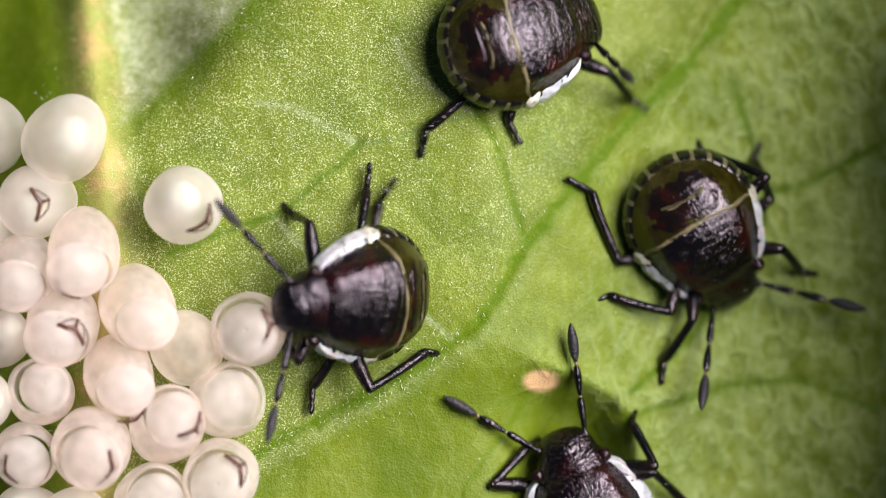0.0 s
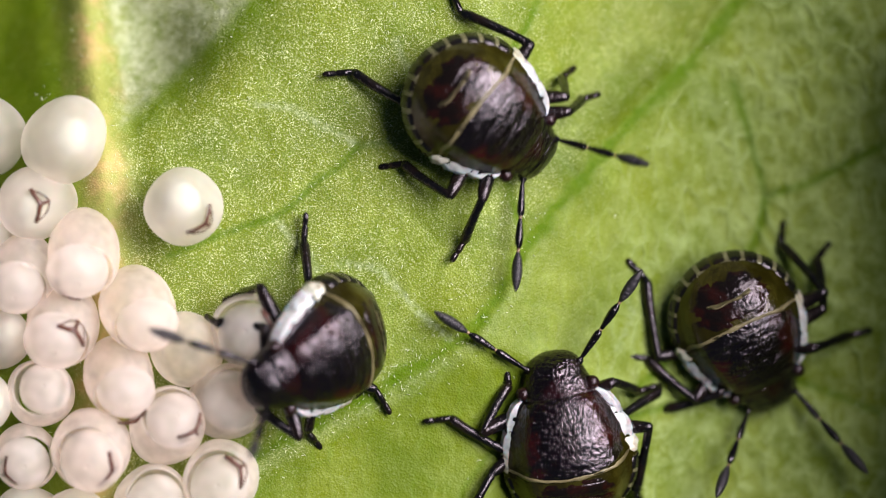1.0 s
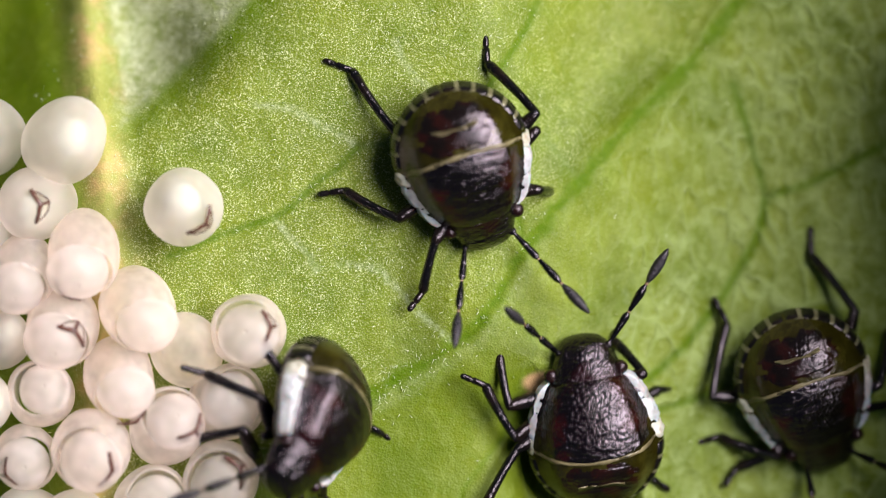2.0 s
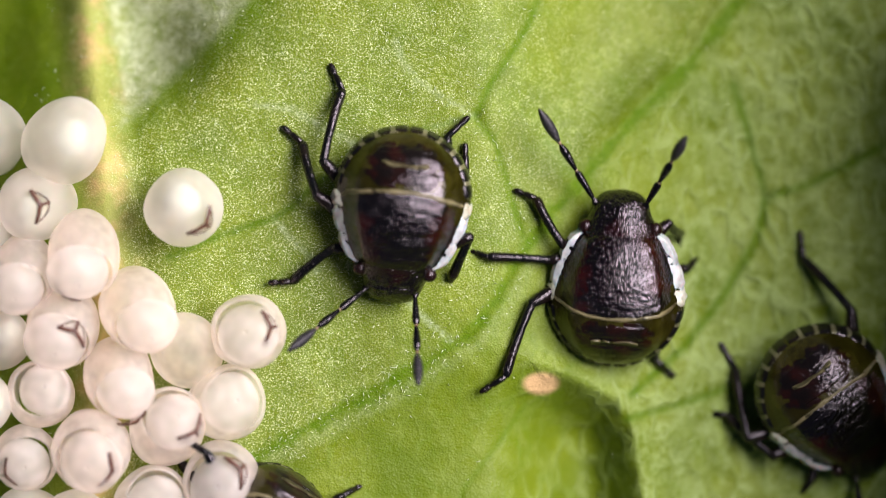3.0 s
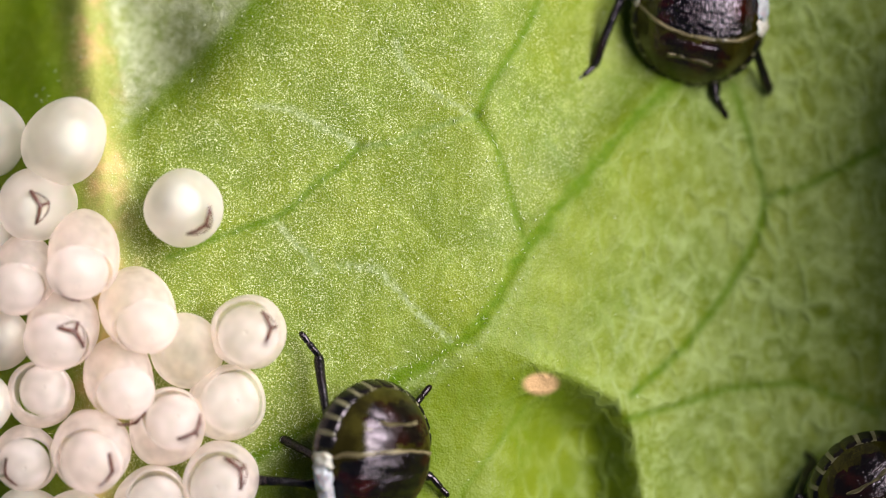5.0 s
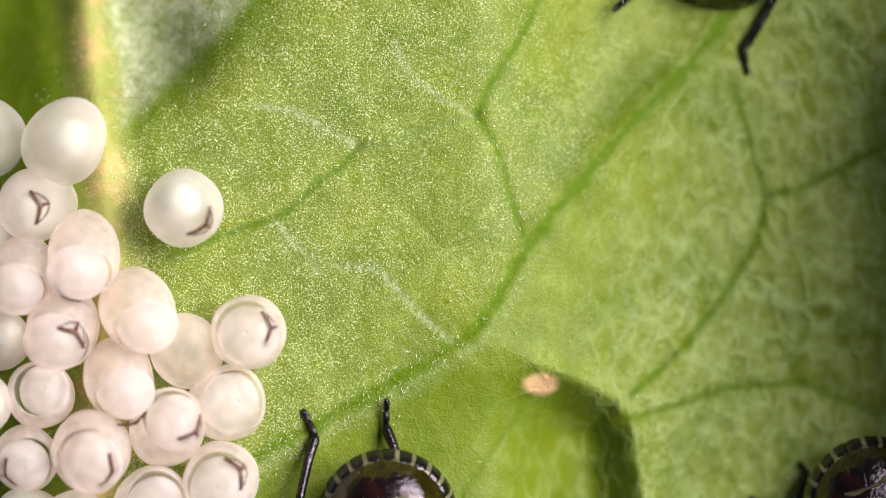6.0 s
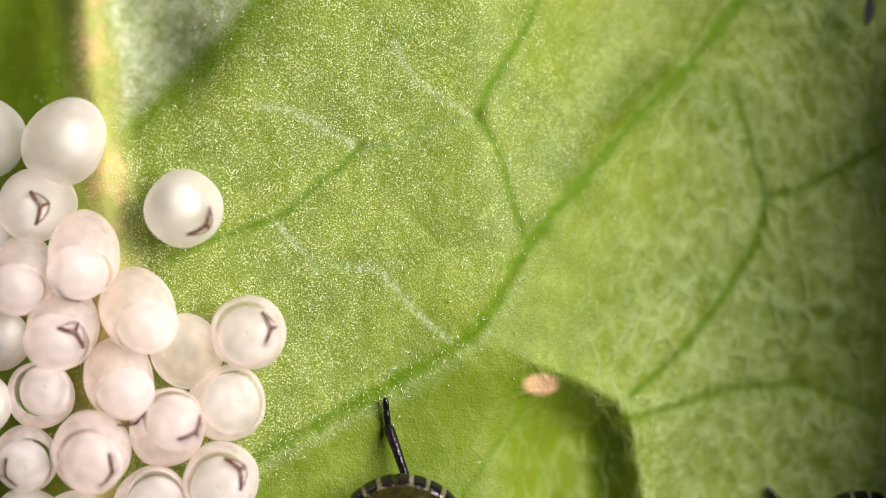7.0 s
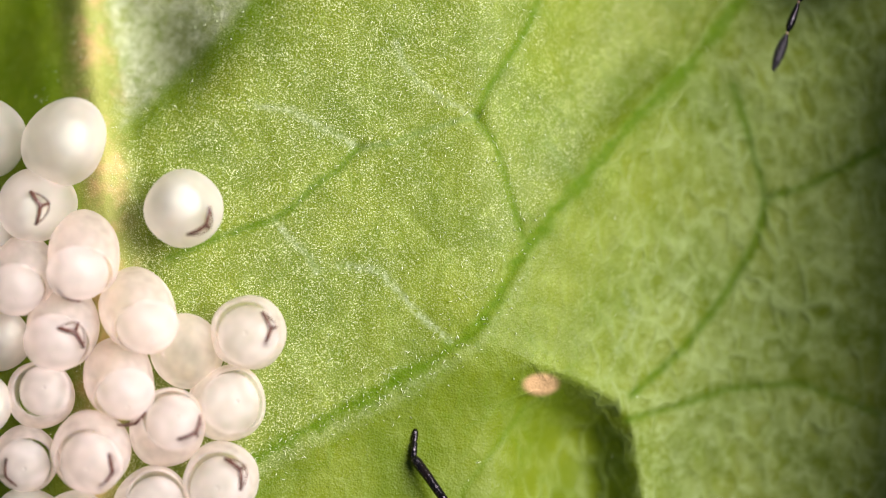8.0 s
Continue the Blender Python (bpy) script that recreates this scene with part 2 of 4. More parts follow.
def to_line(line, x, y):
    """Distance to a line of points, and the side of it."""
    best = np.full(np.shape(x), 1e9)
    side = np.zeros(np.shape(x))
    for (ax, ay), (bx, by) in zip(line, line[1:]):
        dx, dy = bx - ax, by - ay
        u = np.clip(((x - ax) * dx + (y - ay) * dy) / (dx * dx + dy * dy), 0, 1)
        d = np.hypot(x - ax - u * dx, y - ay - u * dy)
        s = np.sign((x - ax) * dy - (y - ay) * dx)
        side = np.where(d < best, s, side)
        best = np.minimum(best, d)
    return best, side


def lattice(x, y, seed):
    """Smooth value noise between 0 and 1."""
    i, j = np.floor(x), np.floor(y)
    u, v = x - i, y - j
    u, v = u * u * (3 - 2 * u), v * v * (3 - 2 * v)

    def corner(a, b):
        h = np.sin(a * 127.1 + b * 311.7 + seed * 74.7) * 43758.5453
        return h - np.floor(h)

    low = corner(i, j) * (1 - u) + corner(i + 1, j) * u
    high = corner(i, j + 1) * (1 - u) + corner(i + 1, j + 1) * u
    return low * (1 - v) + high * v


def ground(x, y):
    """Height of the leaf in millimetres."""
    x, y = np.asarray(x, float), np.asarray(y, float)
    z = -1.45 * smooth(0.2, 4.6, x) - 1.5 * smooth(3.2, 6.4, -0.6 * x + 0.8 * y)
    d, s = to_line(MAIN_VEIN, x, y)
    fold = (1 - np.exp(-(d / 0.95) ** 1.35)) * np.exp(-d / 3.2) * (s > 0)
    z = z + 0.04 * np.exp(-(d / 0.3) ** 2) - 1.05 * smooth(0.4, 2.4, x) * fold - 0.03 * np.exp(-(d / 0.06) ** 2)
    for dark, white, line in SIDE_VEINS:
        d, s = to_line(line, x, y)
        z = z - 0.022 * dark * np.exp(-(d / 0.12) ** 2) - 0.014 * dark * np.exp(-(d / 0.04) ** 2)
    d, s = to_line(RIDGE, x, y)
    low, t = to_line(MAIN_VEIN[7:], x, y)
    hollow = (1 - np.exp(-(d / 0.60) ** 1.8)) * (1 - np.exp(-(low / 0.75) ** 1.6)) * (0.6 + 0.4 * np.exp(-d / 1.2))
    z = z - (0.40 + 1.25 * smooth(0.5, 2.2, x)) * hollow * (s > 0) * (t < 0) + 0.06 * np.exp(-(d / 0.14) ** 2) * smooth(0.3, 1.6, x)
    d, s = to_line(MIDRIB, x, y)
    z = z + 0.16 * np.exp(-(d / 0.24) ** 2) - 0.04 * np.exp(-((d - 0.45) / 0.2) ** 2)
    rough = 0.2 + 0.8 * smooth(0.5, 4, x)
    z = z + 0.09 * rough * (lattice(x * 2.1 + 0.4 * y, y * 2.1, 3) - 0.5) + 0.07 * rough * (lattice(x * 4.6, y * 4.6 + 0.3 * x, 8) - 0.5)
    z = z - 0.55 * np.exp(-((x + 3.8) / 0.7) ** 2 - ((y - 2.6) / 0.75) ** 2)
    z = z - 0.4 * smooth(0.25, 1.6, -4.60 - x) * smooth(0.6, 2.4, y)
    # upturned edge out of view, added to shade the leaf's right part
    shade_edge = 6.08 + 0.15 * np.sin(0.9 * y + 0.5) + 1.2 * smooth(3.4, 5.0, y)
    return z + (5.5 + 0.12 * np.clip(y, -3, 4)) * smooth(0.0, 1.5, x - shade_edge) - 3.0 * smooth(1.5, 9, x - shade_edge)


def build_leaf():
    def lines(inner, step, outer):
        mid = list(np.arange(-inner, inner + step / 2, step))
        far, gap, v = [], step, inner
        while v < outer:
            gap *= 1.22
            v += gap
            far.append(v)
        return np.array([-v for v in far[::-1]] + mid + far)

    gx, gy = lines(6.3, 0.03, 30), lines(3.7, 0.03, 20)
    ax, ay = gx / gx.max(), gy / gy.max()
    U, V = np.meshgrid(ax, ay)
    X = U * np.sqrt(1 - V ** 2 / 2) * gx.max()
    Y = V * np.sqrt(1 - U ** 2 / 2) * gy.max()
    Z = ground(X, Y)
    rows, cols = X.shape
    top = np.stack([X, Y, Z], -1).reshape(-1, 3)
    low = top - (0, 0, 0.22)
    n = len(top)
    idx = np.arange(n).reshape(rows, cols)
    a, b, c, d = idx[:-1, :-1].ravel(), idx[:-1, 1:].ravel(), idx[1:, 1:].ravel(), idx[1:, :-1].ravel()
    faces = np.concatenate([np.stack([a, b, c, d], 1), np.stack([a, d, c, b], 1) + n])
    ring = list(idx[0, :]) + list(idx[1:, -1]) + list(idx[-1, -2::-1]) + list(idx[-2:0:-1, 0])
    walls = np.array([(p + n, q + n, q, p) for p, q in zip(ring, ring[1:] + ring[:1])])
    faces = np.concatenate([faces, walls])
    me = bpy.data.meshes.new("leaf")
    me.from_pydata((np.concatenate([top, low]) * MM).tolist(), [], faces.tolist())
    me.polygons.foreach_set("use_smooth", [True] * len(me.polygons))
    vein = np.zeros(n)
    x, y = top[:, 0], top[:, 1]
    d, s = to_line(MAIN_VEIN, x, y)
    frayed = d + 0.10 * (lattice(x * 5, y * 5, 21) - 0.5) + 0.06 * (lattice(x * 13, y * 13, 22) - 0.5)
    vein = np.maximum(vein, np.exp(-(frayed / 0.092) ** 2))
    pale = np.zeros(n)
    for dark, white, line in SIDE_VEINS:
        d, s = to_line(line, x, y)
        vein = np.maximum(vein, 0.95 * min(dark, 1) * np.exp(-(d / (0.030 + 0.028 * dark)) ** 2))
        pale = np.maximum(pale, white * np.exp(-((d - 0.01) / 0.036) ** 2))
    d, s = to_line(MAIN_VEIN, x, y)
    pale = np.maximum(pale, 0.22 * np.exp(-((d - 0.16) / 0.10) ** 2) * (s < 0) * smooth(2.2, 0.8, x))
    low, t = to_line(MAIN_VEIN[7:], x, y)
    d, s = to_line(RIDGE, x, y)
    # hollow mask: greener tone there that doubles as painted shade
    hollow_shade = (s > 0) * (t < 0) * smooth(0.0, 0.35, d) * smooth(0.05, 0.35, low)
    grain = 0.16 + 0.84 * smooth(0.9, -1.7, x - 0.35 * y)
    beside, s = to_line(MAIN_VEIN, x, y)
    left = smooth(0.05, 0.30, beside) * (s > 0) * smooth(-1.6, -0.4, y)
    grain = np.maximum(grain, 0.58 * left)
    ripple = (0.16 + 0.84 * smooth(1.2, 3.8, x - 0.3 * y)) * (1 - 0.6 * left)
    cut, t = to_line([(-1.666, 4.174), (-2.849, 2.716), (-3.442, 2.158), (-4.292, 1.327)], x, y)
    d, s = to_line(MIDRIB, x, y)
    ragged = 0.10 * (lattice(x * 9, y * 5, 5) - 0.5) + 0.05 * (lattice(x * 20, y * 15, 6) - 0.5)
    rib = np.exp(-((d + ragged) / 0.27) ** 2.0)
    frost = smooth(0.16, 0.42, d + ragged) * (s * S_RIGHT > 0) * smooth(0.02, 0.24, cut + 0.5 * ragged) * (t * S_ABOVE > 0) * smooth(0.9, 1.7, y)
    # beyond the midrib the blade takes half the vein's dark green
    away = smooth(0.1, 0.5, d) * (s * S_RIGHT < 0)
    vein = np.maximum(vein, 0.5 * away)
    vein = np.maximum(vein, 0.65 * np.exp(-((cut + 1.6 * ragged - 0.03) / 0.17) ** 2) * smooth(0.9, 1.6, y))
    grain = grain * (1 - 0.9 * away) * (1 - 0.6 * frost) * (1 - 0.7 * hollow_shade)
    sx, sy = (1.291, -1.781)
    scar = smooth(1.0, 0.55, np.hypot((x - sx) / 0.29, (y - sy) / 0.18))
    for name, values in (("vein", vein), ("rib", rib), ("scar", scar), ("pale", pale), ("grain", grain), ("frost", frost), ("ripple", ripple), ("hollow_shade", hollow_shade)):
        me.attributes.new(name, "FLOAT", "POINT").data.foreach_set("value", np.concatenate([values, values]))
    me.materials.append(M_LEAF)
    me.update()
    return tagged(new("leaf", me), "bright green hairy leaf with sunken veins and yellowish midrib", "leaf", kind="structure")


leaf = build_leaf()


def build_hairs():
    """Short white hairs all over the leaf, thicker along the main vein."""
    rng = np.random.RandomState(11)
    x, y = rng.uniform(-5.4, 6.2, 120000), rng.uniform(-3.5, 3.5, 120000)
    near = np.exp(-(to_line(MAIN_VEIN, x, y)[0] / 0.28) ** 2) * smooth(1.8, 0.0, x)
    for dark, white, line in SIDE_VEINS[:8]:
        near = np.maximum(near, 0.35 * np.exp(-(to_line(line, x, y)[0] / 0.2) ** 2))
    keep = rng.uniform(0, 1, len(x)) < 0.001 + 0.012 * smooth(1.6, -0.6, x - 0.35 * y) * (y > -1.6 + 0.5 * x) + 0.09 * near
    x, y = x[keep], y[keep]
    n = len(x)
    z = ground(x, y)
    a, tilt, size = rng.uniform(0, 6.283, n), rng.uniform(0.5, 1.25, n), rng.uniform(0.03, 0.085, n)
    way = np.stack([np.cos(a) * np.sin(tilt), np.sin(a) * np.sin(tilt), np.cos(tilt)], 1)
    root = np.stack([x, y, z - 0.005], 1)
    verts = np.zeros((n, 7, 3))
    for k in range(3):
        b = 2.094 * k
        off = np.array([math.cos(b), math.sin(b), 0]) * 0.0044
        verts[:, k] = root + off
        verts[:, 3 + k] = root + way * size[:, None] * 0.55 + off * 0.75 + np.array([0, 0, 0.012])
    verts[:, 6] = root + way * size[:, None]
    faces = []
    for i in range(n):
        o = 7 * i
        for k in range(3):
            j = (k + 1) % 3
            faces.append((o + k, o + j, o + 3 + j, o + 3 + k))
            faces.append((o + 3 + k, o + 3 + j, o + 6))
    me = mesh_of("leaf_hairs", verts.reshape(-1, 3).tolist(), faces, M_HAIR)
    return tagged(new("leaf_hairs", me), "short white hairs standing on the green leaf", "leaf hairs", kind="stuff")


leaf_hairs = build_hairs()


# ---- the eggs ----
def revolve(name, profile, material, sides=36):
    """Round form about z from (radius, height) pairs."""
    verts, faces = [], []
    for r, z in profile:
        for k in range(sides):
            a = 2 * math.pi * k / sides
            verts.append((r * math.cos(a), r * math.sin(a), z))
    for i in range(len(profile) - 1):
        for k in range(sides):
            j = (k + 1) % sides
            faces.append((i * sides + k, i * sides + j, (i + 1) * sides + j, (i + 1) * sides + k))
    return mesh_of(name, verts, faces, material)


def egg_meshes():
    open_at = 0.92
    outer, inner = [], []
    for i in range(25):
        a = math.pi - (math.pi - open_at) * i / 24
        outer.append((max(0.478 * math.sin(a) ** 0.92, 1e-4), 0.56 * math.cos(a)))
    for r, z in outer:
        inner.append((max(r - 0.022, 1e-4), z * 0.965 + (0.006 if z > 0.3 else 0)))
    shell = revolve("shell", outer + inner[::-1], M_SHELL)
    whole = revolve("shell", [(max(0.478 * math.sin(math.pi * (1 - i / 30)) ** 0.92, 1e-4), 0.56 * math.cos(math.pi * (1 - i / 30))) for i in range(31)], M_WHOLE)
    cap = [(max(0.366 * math.sin(1.5 * (1 - i / 14)), 1e-4), 0.260 * math.cos(1.5 * (1 - i / 14))) for i in range(15)]
    under = [(max(r - 0.014, 1e-4), z - 0.016) for r, z in cap[::-1]]
    lid = revolve("lid", cap + under[0:1] + under[1:], M_LID)
    closed = revolve("shell", [(max(0.478 * math.sin(math.pi * (1 - i / 30)) ** 0.92, 1e-4), 0.56 * math.cos(math.pi * (1 - i / 30))) for i in range(31)], M_MILK)
    film = revolve("film", cap + under, M_FILM)
    # the burster: a dark T of two bars and a thin bow, lying on the lid's rim
    verts, faces = [], []

    def bar(points, r0, r1):
        base = len(verts)
        for i, p in enumerate(points):
            r = r0 + (r1 - r0) * i / (len(points) - 1)
            q = Vector(points[min(i + 1, len(points) - 1)]) - Vector(points[max(i - 1, 0)])
            side = q.cross(Vector((0, 0, 1))).normalized()
            for k in range(6):
                a = 2 * math.pi * k / 6
                verts.append(tuple(Vector(p) + side * r * math.cos(a) + Vector((0, 0, 0.6 * r * math.sin(a)))))
        for i in range(len(points) - 1):
            for k in range(6):
                j = (k + 1) % 6
                faces.append((base + i * 6 + k, base + i * 6 + j, base + (i + 1) * 6 + j, base + (i + 1) * 6 + k))

    bar([(-0.045, -0.21, -0.045), (0.0, -0.11, 0.0), (0.035, -0.01, 0.012), (0.04, 0.02, 0.012)], 0.020, 0.032)
    bar([(-0.03, 0.21, -0.045), (0.0, 0.11, 0.0), (0.035, 0.03, 0.012), (0.04, 0.0, 0.012)], 0.022, 0.032)
    bar([(0.03, 0.01, 0.01), (0.09, 0.012, -0.01), (0.155, 0.02, -0.055)], 0.026, 0.014)
    bar([(0.015, 0.0, 0.014), (0.035, 0.008, 0.02), (0.06, 0.014, 0.006)], 0.028, 0.030)
    for side in (-1, 1):
        bar([(-0.04, 0.205 * side, -0.045), (0.05, 0.15 * side, -0.04), (0.12, 0.08 * side, -0.05), (0.155, 0.02, -0.055)], 0.010, 0.009)
    return shell, whole, lid, closed, film, mesh_of("egg_burster", verts, faces, M_BURST)


def dented(me, seed, depth, size=1.0):
    """A copy of a mesh with slow dents, so that no two eggs have one outline."""
    k = me.copy()
    for v in k.vertices:
        q = v.co / MM
        away = noise.noise((q.x * 1.9 + seed * 7.3, q.y * 1.9, q.z * 1.6 + seed))
        v.co = v.co * (size + depth * away)
    k.update()
    return k


SHELL, WHOLE, LID, CLOSED, FILM, BURSTER = egg_meshes()
SHELLS = [dented(SHELL, k, 0.085) for k in range(7)]
LIDS = [dented(LID, k, 0.07, (1.0, 1.055, 1.03, 1.07, 1.02, 1.045, 1.01)[k]) for k in range(7)]
CLOSEDS = [dented(CLOSED, k, 0.085) for k in range(7)]
FILMS = [dented(FILM, k, 0.20) for k in range(7)]


DROPLET = revolve("droplet", [(max(0.026 * math.sin(math.pi * (1 - i / 8)), 1e-4), 0.022 * math.cos(math.pi * (1 - i / 8))) for i in range(9)], M_LID, 10)
EGGS = []


def stand(x, y):
    """Height of what a foot stands on: the leaf or an egg."""
    top = float(ground(x, y))
    for ex, ey, ez, r in EGGS:
        d = math.hypot(x - ex, y - ey)
        if d < r:
            top = max(top, ez + r * math.sqrt(1 - (d / r) ** 2))
    return top


def egg(x, y, wide, long, turn, lean, lid_turn=0.0, burst=None, lift=0.0, whole=False, ball=False):
    """One egg shell, its axis leaning by lean degrees towards turn; burst: the way of the dark burster, in degrees."""
    ob = new("egg")
    s = wide / 0.956
    z = float(ground(x, y)) + 0.50 * s + lift
    ob.matrix_world = pose(x * MM, y * MM, z * MM, 0, 0, turn) @ pose(0, 0, 0, 0, lean, 0)
    ob.scale = (s, s, s * long)
    EGGS.append((x, y, z, 0.48 * s))
    word = "whole cream-coloured egg stuck in the egg cluster" if whole else "empty white translucent egg shell with a lifted lid" if ball else "milky white translucent egg shell with a film inside"
    tagged(ob, word, "insect egg", "eggs on the leaf")
    kind = len(EGGS) % 7
    part("shell", WHOLE if whole else SHELLS[kind] if ball else CLOSEDS[kind], ob)
    if whole:
        rng = random.Random(4)
        for _ in range(9):
            a, b = rng.uniform(-0.9, 2.2), rng.uniform(0.15, 0.75)
            part("droplet", DROPLET, ob, "tiny clear droplet", (0.47 * math.sin(b) * math.cos(a), 0.47 * math.sin(b) * math.sin(a), 0.555 * math.cos(b)))
    if not whole:
        if ball:
            lid = part("lid", LIDS[kind], ob, "pearly white domed lid", (0.07 * math.cos(lid_turn), 0.07 * math.sin(lid_turn), 0.312))
        else:
            lid = part("film", FILMS[kind], ob, "greyish film inside the shell", (0.08 * math.cos(lid_turn), 0.08 * math.sin(lid_turn), 0.22))
        if not ball:
            lid.scale = (0.62, 0.62, 0.7)
        elif lean > 28:
            lid.scale = (1.07, 1.07, 1.15)
            lid.location.z = 0.295 * MM
        lid.rotation_euler = (0.06 * math.sin(lid_turn), -0.06 * math.cos(lid_turn), 0)
        if burst is not None:
            b = radians(burst - turn)
            bb = part("egg_burster", BURSTER, ob, "dark brown forked egg burster", (0.30 * math.cos(b), 0.30 * math.sin(b), 0.515 if ball else 0.520))
            bb.rotation_euler = Euler((0, 0.62, b))
            bb.scale = (1.1, 1.05, 1.1)
    return ob


egg(-6.017, 1.458, 1.081, 1.1, 150, 20, 0.00, lift=0.15)
egg(-4.939, 1.395, 1.081, 1.1, 40, 35, 3.49, lift=0.32)
egg(-5.302, 0.583, 0.978, 1.15, 200, 25, 1.57, burst=10, lift=-0.1)
egg(-6.053, 0.303, 0.926, 1.1, 180, 20, 0.00, lift=-0.1)
egg(-4.675, -0.066, 0.963, 1.2, 270, 36, 4.71, burst=222, lift=0.12, ball=True)
egg(-5.484, -0.346, 0.926, 1.2, 265, 30, 4.36, lift=0, ball=True)
egg(-3.983, -0.803, 0.993, 1.25, 290, 34, 1.75, lift=0.15, ball=True)
egg(-4.955, -1.010, 0.978, 1.2, 265, 30, 4.63, burst=50, lift=0, ball=True)
egg(-3.348, -1.335, 0.941, 1.15, 120, 25, 0.00, lift=-0.05, whole=True)
egg(-2.534, -1.083, 0.993, 1.08, 150, 6, 2.79, burst=3, lift=0.05, ball=True)
egg(-4.227, -1.694, 0.911, 1.35, 285, 32, 1.92, burst=298, lift=0.05, ball=True)
egg(-2.820, -2.015, 1.007, 1.08, 18, 18, 3.32, lift=-0.15, ball=True)
egg(-3.595, -2.328, 1.007, 1.12, 58, 21, 4.19, burst=319, lift=0.05, ball=True)
egg(-5.250, -1.910, 0.896, 1.12, 80, 12, 4.71, lift=-0.05, ball=True)
egg(-4.570, -2.620, 1.052, 1.06, 246, 18, 1.40, burst=343, lift=0, ball=True)
egg(-2.892, -3.018, 1.022, 1.05, 200, 6, 1.75, burst=28, lift=0.05, ball=True)
egg(-5.442, -2.736, 0.867, 1.15, 300, 10, 4.71, burst=203, lift=-0.05, ball=True)
egg(-3.774, -3.332, 0.993, 1.08, 45, 14, 3.84, lift=0, ball=True)
egg(-5.785, -1.210, 0.770, 1.1, 30, 30, 0.00, lift=-0.1)
egg(-6.109, -2.019, 0.926, 1.1, 0, 20, 0.00, lift=0)
egg(-4.781, -3.617, 0.941, 1.1, 100, 15, 1.75, lift=0)
egg(-3.381, 0.530, 1.037, 1.1, 330, 1, 2.44, burst=322, lift=0.05)
egg(-5.404, -3.573, 0.926, 1.1, 120, 15, 0.00, lift=-0.15)

# ---- the nymphs ----
def ease(lo, hi, v):
    u = min(max((v - lo) / (hi - lo), 0.0), 1.0)
    return u * u * (3 - 2 * u)


def half_width(x):
    if x < -0.28:
        return 0.90 * math.sqrt(max(1 - ((x + 0.28) / 0.905) ** 2, 1e-5))
    w = 0.90 * (1 - 0.33 * abs((x + 0.28) / 0.90) ** 1.9)
    return w * math.sqrt(max(1 - 0.35 * max((x - 0.56) / 0.12, 0) ** 2, 0.05))


def dome(x):
    if x < -0.2:
        return 0.70 * max(1 - abs((x + 0.2) / 0.985) ** 2.2, 1e-5) ** 0.58
    return 0.70 * (1 - 0.42 * ((x + 0.2) / 0.85) ** 1.8)


def skin(x, a, lift=0.0):
    """Point of the body over x at the angle a from the top, raised by lift; a flat brim runs round the dome's foot."""
    w, h = half_width(x) + lift, dome(x) + lift
    u = max(x + 0.25, 0) / 0.9
    c, side = math.cos(a), abs(math.sin(a))
    brim = 1 - (0.26 + 0.20 * ease(-0.5, 0.0, x)) * ease(0.62, 0.86, side)
    flange = 0.17 * min(h / 0.5, 1.0) * ease(1.0, 0.95, side) * (0.35 + 0.65 * ease(-0.6, -0.1, x))
    z = max(h * c ** 0.75 * brim, flange) if c > 0 else -0.42 * h * (-c) ** 0.9
    return (x, w * math.sin(a), z - 0.14 - 0.06 * u * u)


HEAD_WIDTH = ((0.0, 0.45), (0.20, 0.475), (0.38, 0.455), (0.52, 0.405), (0.68, 0.375), (0.82, 0.33), (0.91, 0.265), (0.96, 0.19), (1.0, 0.05))


def head_skin(x, a, lift=0.0):
    s = min(max((x - 0.54) / 0.61, 0), 1)
    w = float(np.interp(s, *zip(*HEAD_WIDTH))) + lift
    h = (0.40 - 0.12 * s) * max(1 - s ** 6, 1e-4) ** 0.5 + lift
    c, side = math.cos(a), math.sin(a)
    ridge = 1 - 0.10 * math.exp(-((abs(side) - 0.42) / 0.13) ** 2) * ease(0.25, 0.6, s)
    return (x, w * side, (h * c ** 0.8 * ridge if c > 0 else -0.7 * h * (-c) ** 0.9) - 0.17 - 0.22 * s ** 1.3)


def hull(name, surface, xs, material, sides=32):
    verts, faces = [], []
    for x in xs:
        verts += [surface(x, 2 * math.pi * k / sides) for k in range(sides)]
    for i in range(len(xs) - 1):
        for k in range(sides):
            j = (k + 1) % sides
            faces.append((i * sides + k, (i + 1) * sides + k, (i + 1) * sides + j, i * sides + j))
    faces.append(tuple(range(sides)))
    faces.append(tuple(range((len(xs) - 1) * sides, len(xs) * sides))[::-1])
    return mesh_of(name, verts, faces, material)


